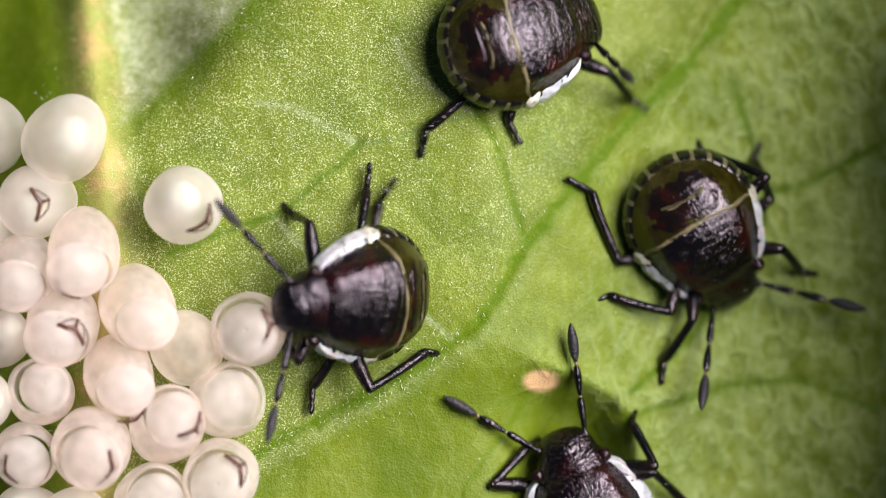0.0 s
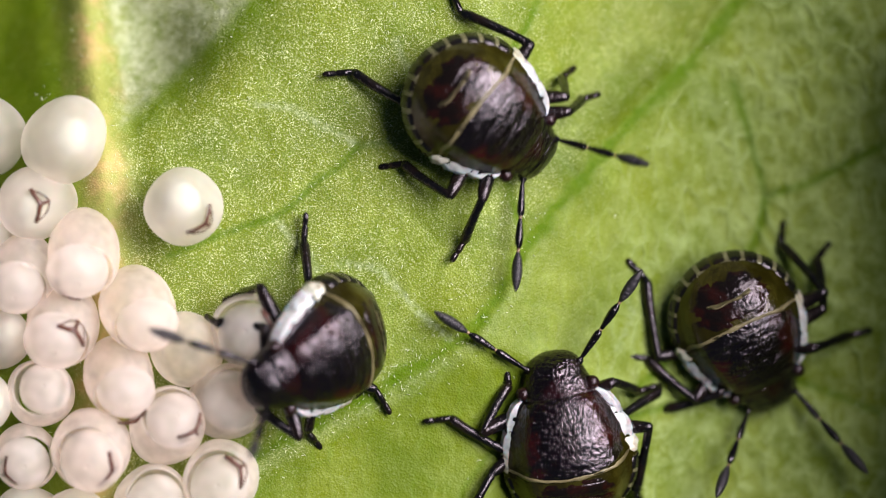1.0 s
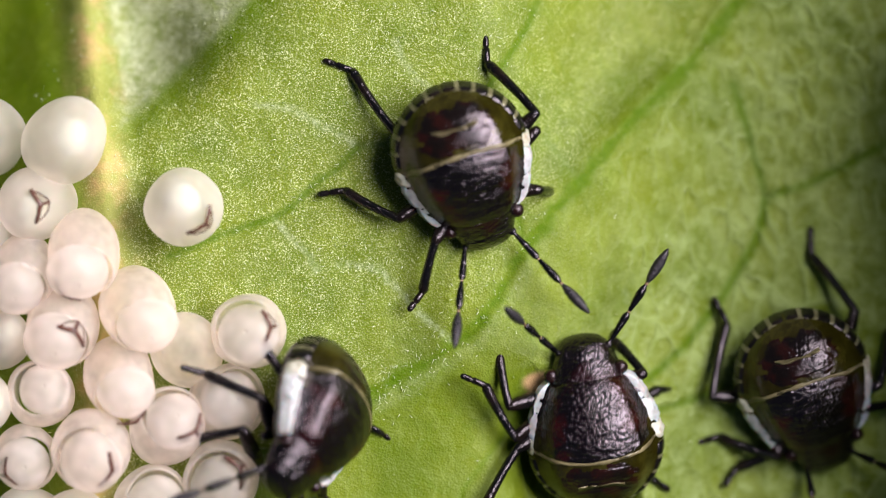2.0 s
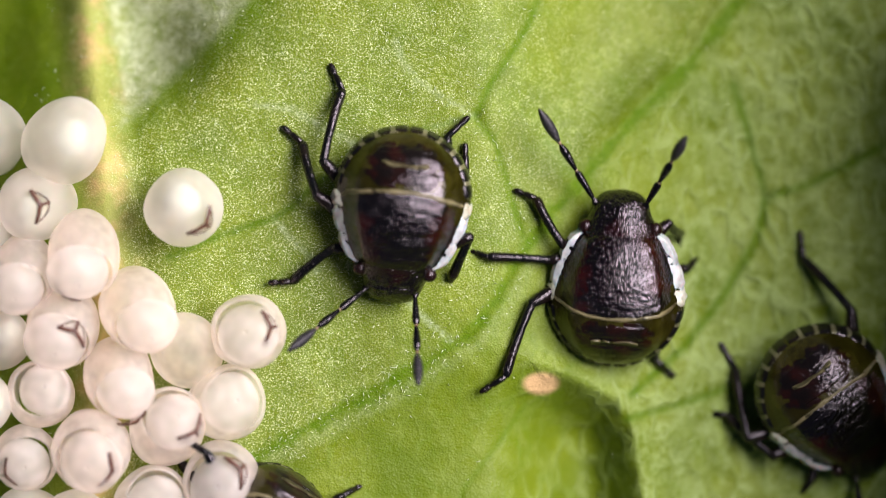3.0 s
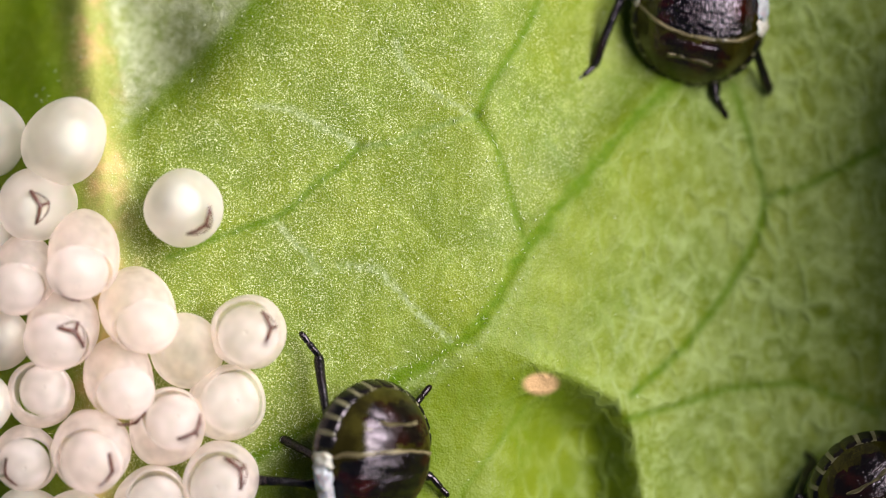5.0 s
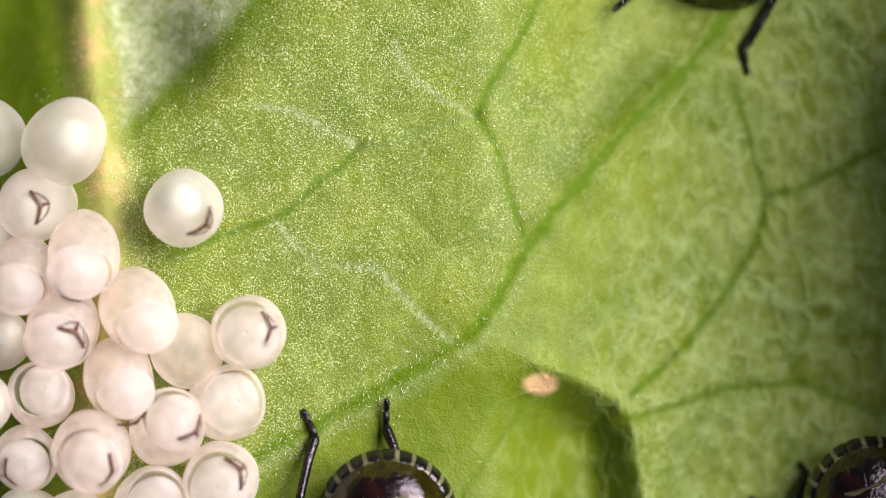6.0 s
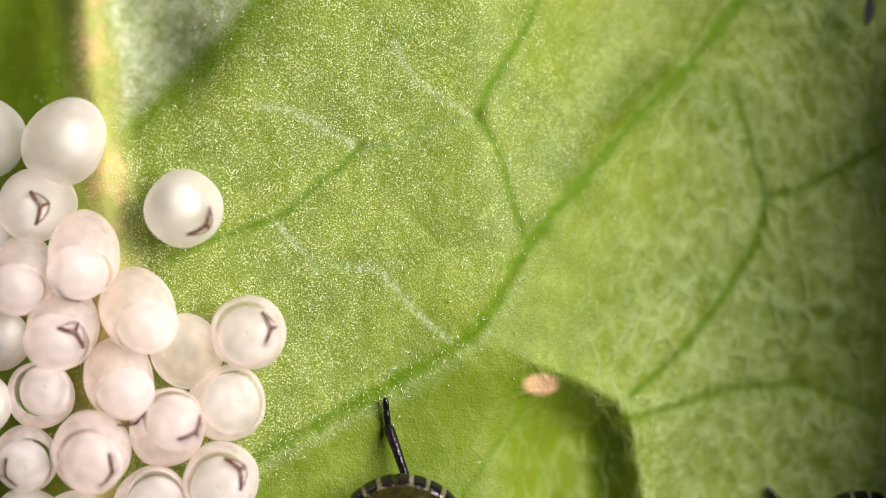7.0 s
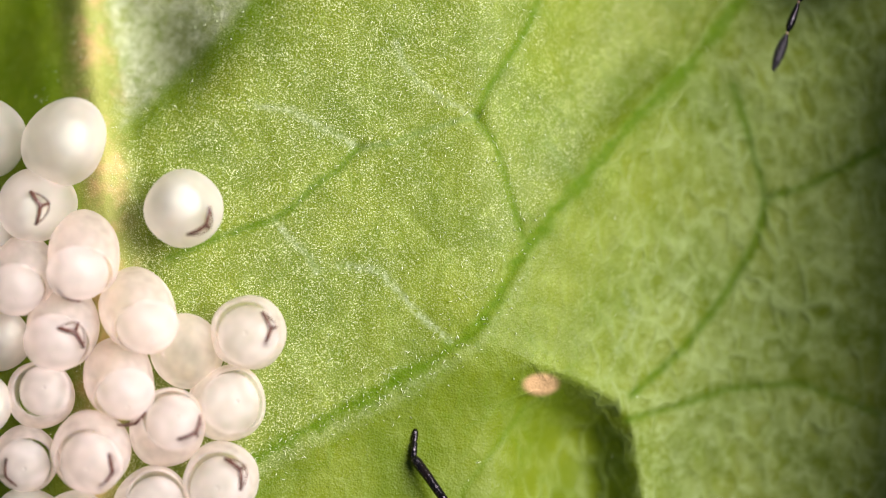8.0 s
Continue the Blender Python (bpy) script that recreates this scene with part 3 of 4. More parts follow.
def plate(name, surface, x0, x1, a0, a1, lift, material, bow=0.0, taper=0.0, nx=8, na=14, soft=0.25, wave=0.012, crinkle=0.0, bow1=None, sink=0.012):
    """A raised plate over part of the body, its edges sunk into the skin; bow shifts its middle along x."""
    verts, faces = [], []
    for i in range(nx + 1):
        u = i / nx
        for k in range(na + 1):
            v = k / na
            m = (a0 + a1) / 2
            shrink = 1 - taper * (2 * u - 1) ** 2
            a = m + (a0 + (a1 - a0) * v - m) * shrink
            x = x0 + (x1 - x0) * u + (bow if bow1 is None else bow + (bow1 - bow) * u) * (1 - (2 * v - 1) ** 2)
            x += wave * noise.noise((3.1 * x + 5 * u, 0.07 * a, 2.7 * lift + x0))
            a += 260 * crinkle * noise.noise((11 * x, 1.3 * u, 0.5)) * (1 - abs(2 * v - 1)) + 180 * crinkle * noise.noise((19 * x, 0.03 * a, 4.5))
            edge = min(u, 1 - u, v, 1 - v) / (0.5 * soft)
            up = -sink + (lift + sink) * math.sqrt(min(edge, 1))
            verts.append(surface(x, radians(a), up + crinkle * noise.noise((14 * x, 0.12 * a, 2.0))))
    w = na + 1
    for i in range(nx):
        for k in range(na):
            faces.append((i * w + k, (i + 1) * w + k, (i + 1) * w + k + 1, i * w + k + 1))
    return mesh_of(name, verts, faces, material)


def margin(turn, inward, lift=0.0):
    """Point of the abdomen's margin: turn in degrees from its side to its tail, inward as a share of the width."""
    q = radians(turn)
    k = 1 - max(inward, 0.0)
    x, y = -0.28 - 0.904 * k * math.sin(q), 0.90 * k * math.cos(q)
    share = min(abs(y) / half_width(x), 1.0)
    z = skin(x, math.asin(share))[2] + min(inward, 0.0)
    return (x - lift * math.sin(q), y + lift * math.cos(q), z + 0.9 * lift)


FEMUR = (0.78, 0.86, 0.98)
TIBIA = (0.72, 0.84, 1.02)
TARSUS = (0.32, 0.36, 0.40)
COXA = ((0.46, 0.33, -0.36), (0.24, 0.40, -0.39), (0.0, 0.42, -0.39))
BEND = radians(38)


def leg_mesh(i):
    f = FEMUR[i]
    return lathe("leg", [(-0.06, 0.02), (-0.03, 0.06), (0.05, 0.078), (0.12, 0.066), (0.3 * f, 0.096), (0.6 * f, 0.104), (0.85 * f, 0.088), (0.96 * f, 0.074), (f + 0.03, 0.058), (f + 0.05, 0.02)], M_LEG, 12)


def tibia_mesh(i):
    t = TIBIA[i]
    return lathe("tibia", [(-0.05, 0.015), (-0.03, 0.052), (0.04, 0.060), (0.3 * t, 0.057), (0.7 * t, 0.065), (0.93 * t, 0.072), (t, 0.056), (t + 0.02, 0.02)], M_LEG, 12, lambda x: (0, 0.02 * math.sin(3.1 * x / t)))


def tarsus_mesh(i):
    s = TARSUS[i]
    return lathe("tarsus", [(-0.02, 0.015), (0.0, 0.042), (0.10, 0.046), (0.50 * s, 0.046), (0.55 * s, 0.030), (0.62 * s, 0.044), (0.85 * s, 0.044), (0.95 * s, 0.034), (s, 0.012)], M_LEG, 10)


def antenna_meshes():
    a = lathe("antenna", [(-0.04, 0.02), (0, 0.050), (0.10, 0.054), (0.135, 0.030), (0.15, 0.024), (0.18, 0.032), (0.30, 0.040), (0.46, 0.052), (0.54, 0.050), (0.575, 0.030), (0.59, 0.02)], M_LEG, 12)
    b = lathe("antenna_segment", [(0.0, 0.020), (0.03, 0.028), (0.14, 0.046), (0.26, 0.056), (0.35, 0.050), (0.40, 0.028), (0.42, 0.02)], M_LEG, 12)
    c = lathe("antenna_club", [(0.0, 0.020), (0.03, 0.032), (0.10, 0.056), (0.20, 0.069), (0.30, 0.070), (0.40, 0.056), (0.48, 0.034), (0.53, 0.010)], M_CLUB, 12)
    r = lathe("joint_ring", [(-0.03, 0.018), (-0.015, 0.023), (0.015, 0.023), (0.03, 0.018)], M_RING, 10)
    return a, b, c, r


def nymph_meshes():
    """All meshes of a nymph, shared by the four of them."""
    m = {}
    m["abdomen"] = hull("abdomen", skin, [-1.1845, -1.178, -1.165, -1.145, -1.12, -1.08, -1.03, -0.97, -0.9, -0.82, -0.72, -0.62, -0.52, -0.42, -0.34, -0.28, -0.2, -0.1, 0.0, 0.06], M_ABDO, 56)
    m["thorax"] = hull("thorax", skin, [0.04, 0.07, 0.1, 0.17, 0.25, 0.33, 0.4, 0.46, 0.52, 0.56, 0.60, 0.63, 0.655, 0.675], M_THORAX, 48)
    m["head"] = hull("head", head_skin, [0.54, 0.6, 0.66, 0.72, 0.78, 0.84, 0.9, 0.96, 1.0, 1.04, 1.075, 1.10, 1.12, 1.137, 1.148], M_HEAD, 36)
    m["pronotum"] = plate("pronotum", skin, 0.29, 0.672, -55, 55, 0.007, M_THORAX, 0.01, 0.0, 14, 30, 0.3, sink=0.002)
    m["mesonotum"] = plate("mesonotum", skin, -0.015, 0.297, -58, 58, 0.009, M_THORAX, -0.25, 0.0, 18, 34, 0.2, bow1=-0.01, sink=0.003)
    m["metanotum"] = plate("metanotum", skin, -0.11, -0.01, -60, 60, 0.007, M_THORAX, -0.22, 0.0, 8, 34, 0.4, sink=0.003)
    m["waist_line"] = plate("waist_line", skin, -0.160, -0.105, -82, 82, 0.008, M_PALE, -0.20, 0.0, 5, 44, 0.5, wave=0.05)
    m["line_mid"] = plate("pale_line", skin, -0.725, -0.685, -25, 25, 0.016, M_PALE, 0.03, 0.0, 4, 20, wave=0.06)
    m["back_patch"] = plate("back_patch", skin, -1.03, -0.38, -42, 42, 0.005, M_PLATE, 0.03, 0.45, 16, 24, 0.5, wave=0.06, crinkle=0.010, sink=0.006)
    m["gland_front"] = plate("gland_plate", skin, -0.675, -0.44, -36, 36, 0.012, M_PLATE, 0.02, 0.25, 10, 18, 0.4)
    m["gland_rear"] = plate("gland_plate", skin, -0.95, -0.75, -38, 38, 0.012, M_PLATE, 0.02, 0.35, 10, 18, 0.4)
    for side in (1, -1):
        lo, hi = (58.5, 95) if side > 0 else (-95, -58.5)
        flip = (lambda p: p) if side > 0 else (lambda p: (p[0], -p[1], p[2]))
        edge = lambda q, w, up=0.0, f=flip: f(margin(q, w, up))
        m["rim", side] = plate("rim", edge, -3, 90, math.degrees(-0.04), math.degrees(0.095), 0.004, M_RIM, 0, 0.0, 40, 8)
        m["white", side, 0] = plate("white_margin", skin, 0.27, 0.655, lo, hi, 0.034, M_WHITE, 0, 0.05, 24, 14, 0.55, 0.05, 0.010)
        m["white", side, 1] = plate("white_margin", skin, -0.07, 0.285, lo + 3 * side, hi, 0.030, M_WHITE, 0, 0.0, 24, 14, 0.55, 0.05, 0.014)
        m["white", side, 2] = plate("white_margin", skin, -0.27, -0.06, lo + 4 * side, hi, 0.022, M_BAND, 0, 0.1, 14, 10, 0.5, 0.04, 0.024)
        for k in range(6):
            q = 2 + 14.9 * k
            m["spot", side, k] = plate("margin_plate", edge, q, q + 14.1 - 0.4 * (k % 3), math.degrees(-0.065), math.degrees(0.118 - 0.005 * k), 0.014, M_SPOT, 0, 0.10, 8, 6, 0.35)
    m["eye"] = revolve("eye", [(max(0.098 * math.sin(math.pi * (1 - i / 10)), 1e-4), 0.098 * math.cos(math.pi * (1 - i / 10))) for i in range(11)], M_EYE, 14)
    for i in range(3):
        m["leg", i], m["tibia", i], m["tarsus", i] = leg_mesh(i), tibia_mesh(i), tarsus_mesh(i)
    m["antenna"], m["segment"], m["club"], m["ring"] = antenna_meshes()
    return m


NYMPH = nymph_meshes()
LEGS = [(side + str(i + 1), i, 1 if side == "l" else -1) for side in "lr" for i in range(3)]


def nymph(label):
    """A stink bug nymph: an empty at its middle that carries body plates, legs and feelers."""
    ob = tagged(new("stink_bug_nymph"), label, "insect", "nymphs on the leaf")
    m = NYMPH
    abdomen = part("abdomen", m["abdomen"], ob, "glossy olive-green abdomen with dark margin plates")
    for key in ("waist_line", "line_mid"):
        part("pale_line", m[key], abdomen, "pale yellowish line")
    part("back_patch", m["back_patch"], abdomen, "dark brown patch on the back")
    for key in ("gland_front", "gland_rear"):
        part("gland_plate", m[key], abdomen, "dark reddish plate")
    thorax = part("thorax", m["thorax"], ob, "wrinkled glossy black thorax")
    for key in ("pronotum", "mesonotum", "metanotum"):
        part(key, m[key], thorax)
    for side in (1, -1):
        part("rim", m["rim", side], abdomen, "pale olive rim")
        for k in range(6):
            part("margin_plate", m["spot", side, k], abdomen, "small black margin plate")
        for k in range(3):
            part("white_margin", m["white", side, k], thorax, "white side margin")
    head = part("head", m["head"], ob, "glossy black blunt head")
    for side in (1, -1):
        part("eye", m["eye"], head, "dark red eye", (0.72, 0.46 * side, -0.10))
    joints = {}
    for name, i, side in LEGS:
        leg = part("leg", m["leg", i], ob, "glossy black leg", (COXA[i][0], COXA[i][1] * side, COXA[i][2]))
        tibia = part("tibia", m["tibia", i], leg, "", (FEMUR[i], 0, 0))
        joints[name] = (leg, tibia)
        me = m["tarsus", i]
        foot = me.copy()
        foot.transform(Matrix.Translation((TIBIA[i] * MM, 0, 0)) @ Matrix.Rotation(-BEND, 4, "Y"))
        bm = bmesh.new()
        bm.from_mesh(tibia.data)
        bm.from_mesh(foot)
        joined = bpy.data.meshes.new("tibia")
        bm.to_mesh(joined)
        bm.free()
        joined.materials.append(M_LEG)
        tibia.data = joined
    for name, side in (("al", 1), ("ar", -1)):
        an = part("antenna", m["antenna"], ob, "black ringed antenna", (0.93, 0.29 * side, -0.26))
        part("antenna_segment", m["segment"], an, "", (0.60, 0, 0))
        part("antenna_club", m["club"], an, "dull grey-black club", (1.05, 0, 0))
        part("joint_ring", m["ring"], an, "pale orange ring", (0.59, 0, 0))
        part("joint_ring", m["ring"], an, "pale orange ring", (1.04, 0, 0))
        joints[name] = (an,)
    return ob, joints, {}


def frame_along(at, way, up):
    """A pose at a place with x along way and z near up."""
    x = Vector(way).normalized()
    y = Vector(up).cross(x)
    if y.length < 1e-6:
        y = Vector((0, 1, 0)).cross(x)
    y.normalize()
    z = x.cross(y)
    m = Matrix((x, y, z)).transposed().to_4x4()
    m.translation = Vector(at)
    return m


REST = (((0.95, 0.75), (1.15, 1.15), (1.35, 1.35)), ((0.25, 1.15), (0.10, 1.65), (0.05, 1.95)), ((-0.45, 1.10), (-1.10, 1.50), (-1.40, 1.70)))


def small(m):
    """The same pose with its place in metres."""
    k = m.copy()
    k.translation = k.translation * MM
    return k


def step(bug, t, x, y, heading, pitch=8.0, roll=0.0, lift=0.0, **limbs):
    """One stance: the body's place and turn, and for each leg the plan places of knee, ankle and foot, for each feeler that of its tip."""
    ob, joints, rows = bug
    ring = [float(ground(x + 0.8 * math.cos(k), y + 0.8 * math.sin(k))) for k in np.linspace(0, 5.5, 8)]
    z = max(float(ground(x, y)), sum(ring) / 8) + 0.62 + lift
    body = pose(x, y, z, 0, 0, heading) @ pose(0, 0, 0, 0, pitch, 0) @ pose(0, 0, 0, roll, 0, 0)
    rows.setdefault(ob, []).append((t, small(body)))
    back = body.inverted()
    first = len(rows[ob]) == 1
    for name, i, side in LEGS:
        if name in limbs:
            plan = limbs[name]
        elif first or limbs.get("rest"):
            plan = [tuple((body @ Vector((px, py * side, 0)))[:2]) for px, py in REST[i]]
        else:
            continue
        (kx, ky), (ax, ay), (fx, fy) = plan
        hip = body @ Vector((COXA[i][0], COXA[i][1] * side, COXA[i][2]))
        floor = stand(ax, ay) + 0.11
        own = back @ Vector((kx, ky, hip.z))
        if math.hypot((own.x + 0.15) / 0.98, own.y / 0.90) < (1.0 if own.x < -0.75 else 1.10):
            # the knee is hidden: the shin reaches out from under the belly
            high = max(min((body @ Vector((own.x, own.y, -0.36))).z, floor + 0.5 * TIBIA[i]), floor)
            fall = high - floor
            out = Vector((ax - body.translation.x, ay - body.translation.y, 0)).lerp(Vector((ax - kx, ay - ky, 0)), 0.5).normalized()
            shin = out * math.sqrt(TIBIA[i] ** 2 - fall ** 2) + Vector((0, 0, -fall))
            ankle = Vector((ax, ay, floor))
            knee = ankle - shin
            own = own - Vector((COXA[i][0], COXA[i][1] * side, 0))
            own.z = 0
            femur = body.to_3x3() @ (own.normalized() * 0.6 + Vector((0, 0.4 * side, 0))).normalized() * FEMUR[i]
            leg = frame_along(knee - femur, femur, (0, 0, 1))
        else:
            shin = min(math.hypot(ax - kx, ay - ky), 0.97 * TIBIA[i])
            far = math.hypot((own.x + 0.15) / 0.98, own.y / 0.90)
            climb = min(max(0.22 * (far - 0.5) / 0.5, 0.12), 0.75 * FEMUR[i])
            top = min(max(floor + math.sqrt(TIBIA[i] ** 2 - shin ** 2), hip.z - 0.05), hip.z + climb)
            over = 0.5 * (math.sqrt(TIBIA[i] ** 2 - min(max(top - floor, 0), 0.95 * TIBIA[i]) ** 2) - shin)
            if over > 0:
                kx, ky = kx - over * (ax - kx) / max(shin, 0.05), ky - over * (ay - ky) / max(shin, 0.05)
            run = Vector((kx - hip.x, ky - hip.y, 0))
            flat = math.sqrt(FEMUR[i] ** 2 - (top - hip.z) ** 2)
            slack = min(max(run.length - flat, -0.75), 0.22)
            hip = hip + run.normalized() * slack
            femur = run.normalized() * flat + Vector((0, 0, top - hip.z))
            knee = hip + femur
            leg = frame_along(hip, femur, (0, 0, 1))
            run = Vector((ax - knee.x, ay - knee.y, 0))
            fall = min(max(knee.z - floor, -0.3), 0.95 * TIBIA[i])
            shin = run.normalized() * math.sqrt(TIBIA[i] ** 2 - fall ** 2) + Vector((0, 0, -fall))
            ankle = knee + shin
        toe = Vector((fx - ankle.x, fy - ankle.y, stand(fx, fy) + 0.05 - ankle.z))
        tibia = frame_along(knee, shin, toe - toe.project(shin) + Vector((0, 0, 0.02)))
        rows.setdefault(joints[name][0], []).append((t, small(back @ leg)))
        rows.setdefault(joints[name][1], []).append((t, small(leg.inverted() @ tibia)))
    for name, side in (("al", 1), ("ar", -1)):
        base = body @ Vector((0.93, 0.29 * side, -0.26))
        if name in limbs:
            tx, ty = limbs[name]
        elif first or limbs.get("rest"):
            tx, ty = (body @ Vector((2.2, 0.9 * side, 0)))[:2]
        else:
            continue
        run = Vector((tx - base.x, ty - base.y, 0))
        reach = min(max(run.length, 0.5), 1.54)
        rise = math.sqrt(1.56 ** 2 - reach ** 2)
        for k in range(2, 9):
            p = base + run.normalized() * reach * k / 8
            rise = max(rise, (stand(p.x, p.y) + 0.09 - base.z) * 8 / k)
        way = (run.normalized() * reach + Vector((0, 0, min(rise, 1.2)))).normalized()
        rows.setdefault(joints[name][0], []).append((t, small(back @ frame_along(base, way, (0, 0, 1)))))


def settle(bug):
    """Key the stances of a nymph: its body, and every limb in its own space."""
    ob, joints, rows = bug
    for thing, keys in rows.items():
        if keys[-1][0] < 8.0:
            keys.append((8.0, keys[-1][1]))
        walk(thing, keys)


egg_nymph = nymph("black nymph with white side margins climbing along the eggs")
top_nymph = nymph("black and olive nymph walking down the leaf past the eggs")
far_nymph = nymph("black and olive nymph wandering over the rough leaf part")
low_nymph = nymph("black nymph with red-tinged back crossing the main vein")


def motions():
    step(egg_nymph, 0.0, -1.080, -0.698, -168, -41, -20, 0.1, r1=((-1.74, 0.29), (-2.32, 0.59), (-2.45, 0.91)), r2=((-1.19, 0.20), (-1.00, 0.74), (-0.95, 1.12)), r3=((-0.95, 0.27), (-0.83, 0.57), (-0.70, 0.89)), l1=((-1.89, -1.50), (-2.06, -1.29), (-2.10, -1.13)), l2=((-1.36, -1.51), (-1.71, -1.85), (-1.79, -2.26)), l3=((-0.73, -1.72), (-0.44, -1.53), (-0.28, -1.81)), ar=(-2.93, 0.59), al=(-2.27, -2.54))
    step(egg_nymph, 0.5, -1.373, -1.086, -149, -41, -32, 0.2, r1=((-2.37, -0.60), (-2.80, -0.72), (-2.95, -0.91)), r2=((-1.77, -0.50), (-2.01, 0.46), (-2.25, 0.95)), r3=((-1.58, 0.14), (-1.80, 0.16), (-1.95, 0.27)), l1=((-1.76, -2.22), (-2.43, -2.03), (-2.71, -2.37)), l2=((-1.54, -2.01), (-1.77, -2.09), (-1.81, -2.24)), l3=((-0.84, -1.83), (-0.49, -1.57), (-0.29, -1.80)), ar=(-3.52, -0.68), al=(-2.53, -2.22))
    step(egg_nymph, 1.0, -1.570, -1.375, -142, -41, -35, 0.3, r1=((-2.31, -0.79), (-2.95, -0.98), (-3.28, -0.70)), r2=((-2.37, -0.52), (-2.98, -0.72), (-3.13, -0.82)), r3=((-1.83, -0.53), (-1.82, 0.06), (-1.82, 0.34)), l1=((-1.87, -2.47), (-2.43, -2.05), (-2.76, -2.35)), l2=((-1.80, -2.23), (-1.77, -2.42), (-1.51, -2.33)), l3=((-1.06, -1.97), (-0.88, -1.87), (-0.71, -2.08)), ar=(-3.76, -1.06), al=(-2.42, -2.59))
    step(egg_nymph, 1.5, -1.451, -1.773, -104, -41, -66, 0.4, r1=((-2.46, -1.84), (-3.13, -2.14), (-3.47, -2.10)), r2=((-2.09, -1.49), (-2.76, -0.83), (-3.07, -0.57)), r3=((-1.98, -1.19), (-2.17, -0.86), (-2.43, -0.53)), l1=((-1.80, -2.81), (-2.32, -2.89), (-2.40, -3.23)), l3=((-0.99, -1.97), (-0.88, -1.82), (-0.72, -2.07)), ar=(-3.62, -2.76), al=(-2.23, -3.39))
    step(egg_nymph, 1.7, -1.451, -1.809, -104, -41, -66, 0.4, r1=((-2.46, -1.84), (-3.13, -2.14), (-3.47, -2.10)), r2=((-2.09, -1.67), (-2.98, -1.38), (-3.44, -1.33)), r3=((-1.98, -1.19), (-2.17, -0.86), (-2.43, -0.53)), l1=((-1.80, -2.81), (-2.32, -2.89), (-2.40, -3.23)), l3=((-0.99, -1.97), (-0.88, -1.82), (-0.72, -2.07)), ar=(-3.48, -2.76), al=(-2.23, -3.39))
    step(egg_nymph, 2.8, -2.269, -3.834, -108, -33, -25, 0.3, r1=((-2.98, -3.98), (-3.58, -3.85), (-3.73, -3.85)), r2=((-3.16, -3.32), (-3.43, -2.81), (-3.67, -2.67)), r3=((-2.83, -3.32), (-3.06, -2.66), (-3.25, -2.39)), l3=((-1.36, -3.62), (-1.21, -3.41), (-1.07, -3.34)))
    step(egg_nymph, 3.0, -2.269, -3.853, -108, -33, -25, 0.3, r2=((-3.16, -3.32), (-3.43, -2.81), (-3.67, -2.67)), r3=((-2.83, -3.32), (-3.06, -2.66), (-3.25, -2.38)))
    step(egg_nymph, 3.5, -2.456, -4.120, -108, -33, -15, 0.2, r2=((-3.75, -3.32), (-3.80, -3.10), (-3.94, -2.95)), r3=((-3.27, -3.39), (-3.25, -3.07), (-3.14, -2.66)), l3=((-2.31, -3.32), (-2.36, -3.11), (-2.26, -3.00)))
    step(egg_nymph, 4.0, -2.824, -4.596, -108, -33, -10, 0.2, r3=((-4.01, -3.31), (-3.65, -3.14), (-3.58, -2.96)), r2=((-3.94, -4.13), (-4.32, -3.84), (-4.46, -3.77)))
    step(egg_nymph, 4.7, -3.413, -5.221, -108, -33, -10, 0.2, rest=True)
    step(egg_nymph, 8.0, -3.633, -5.581, -108, -33, -10, 0.2, rest=True)

    step(top_nymph, 0.0, 1.090, 2.748, 16, 16, 0, 0, r3=((0.21, 1.89), (0.14, 1.83), (0.10, 1.53)), r2=((0.84, 1.77), (0.86, 1.63), (0.88, 1.33)), ar=(2.41, 2.18))
    step(top_nymph, 0.5, 0.832, 2.275, -7, 16, 0, 0, r3=((0.04, 1.45), (-0.66, 2.11), (-1.14, 1.94)), r2=((1.08, 1.25), (0.30, 1.12), (0.23, 0.72)), r1=((1.08, 1.22), (1.08, 1.09), (1.08, 0.98)), l3=((0.34, 3.26), (-0.18, 3.27), (-0.36, 3.20)), ar=(1.48, 0.20), al=(2.85, 3.08))
    step(top_nymph, 1.0, 0.581, 1.711, -38, 16, 0, 0, r3=((-0.51, 1.44), (-1.18, 2.29), (-1.62, 2.37)), r2=((0.08, 0.68), (-0.51, 1.08), (-0.77, 0.80)), r1=((0.49, 0.57), (0.30, 0.13), (0.10, -0.23)), l3=((1.14, 2.65), (0.23, 3.07), (0.18, 3.39)), l2=((1.60, 1.98), (1.56, 2.21), (1.68, 2.32)), ar=(0.93, -0.90), al=(2.67, 1.07))
    step(top_nymph, 1.5, 0.471, 1.030, -60, 16, 0, 0, r3=((-0.66, 1.25), (-1.27, 2.20), (-1.64, 2.37)), r2=((-0.32, 0.28), (-1.14, 0.56), (-1.50, 0.39)), r1=((0.15, 0.06), (0.10, -0.09), (0.07, -0.24)), l3=((1.36, 1.70), (0.62, 2.20), (0.70, 2.65)), l2=((1.36, 1.76), (1.23, 2.41), (1.59, 2.73)), l1=((1.49, 0.95), (1.64, 1.05), (1.92, 1.11)), ar=(0.45, -1.49), al=(2.52, -0.38))
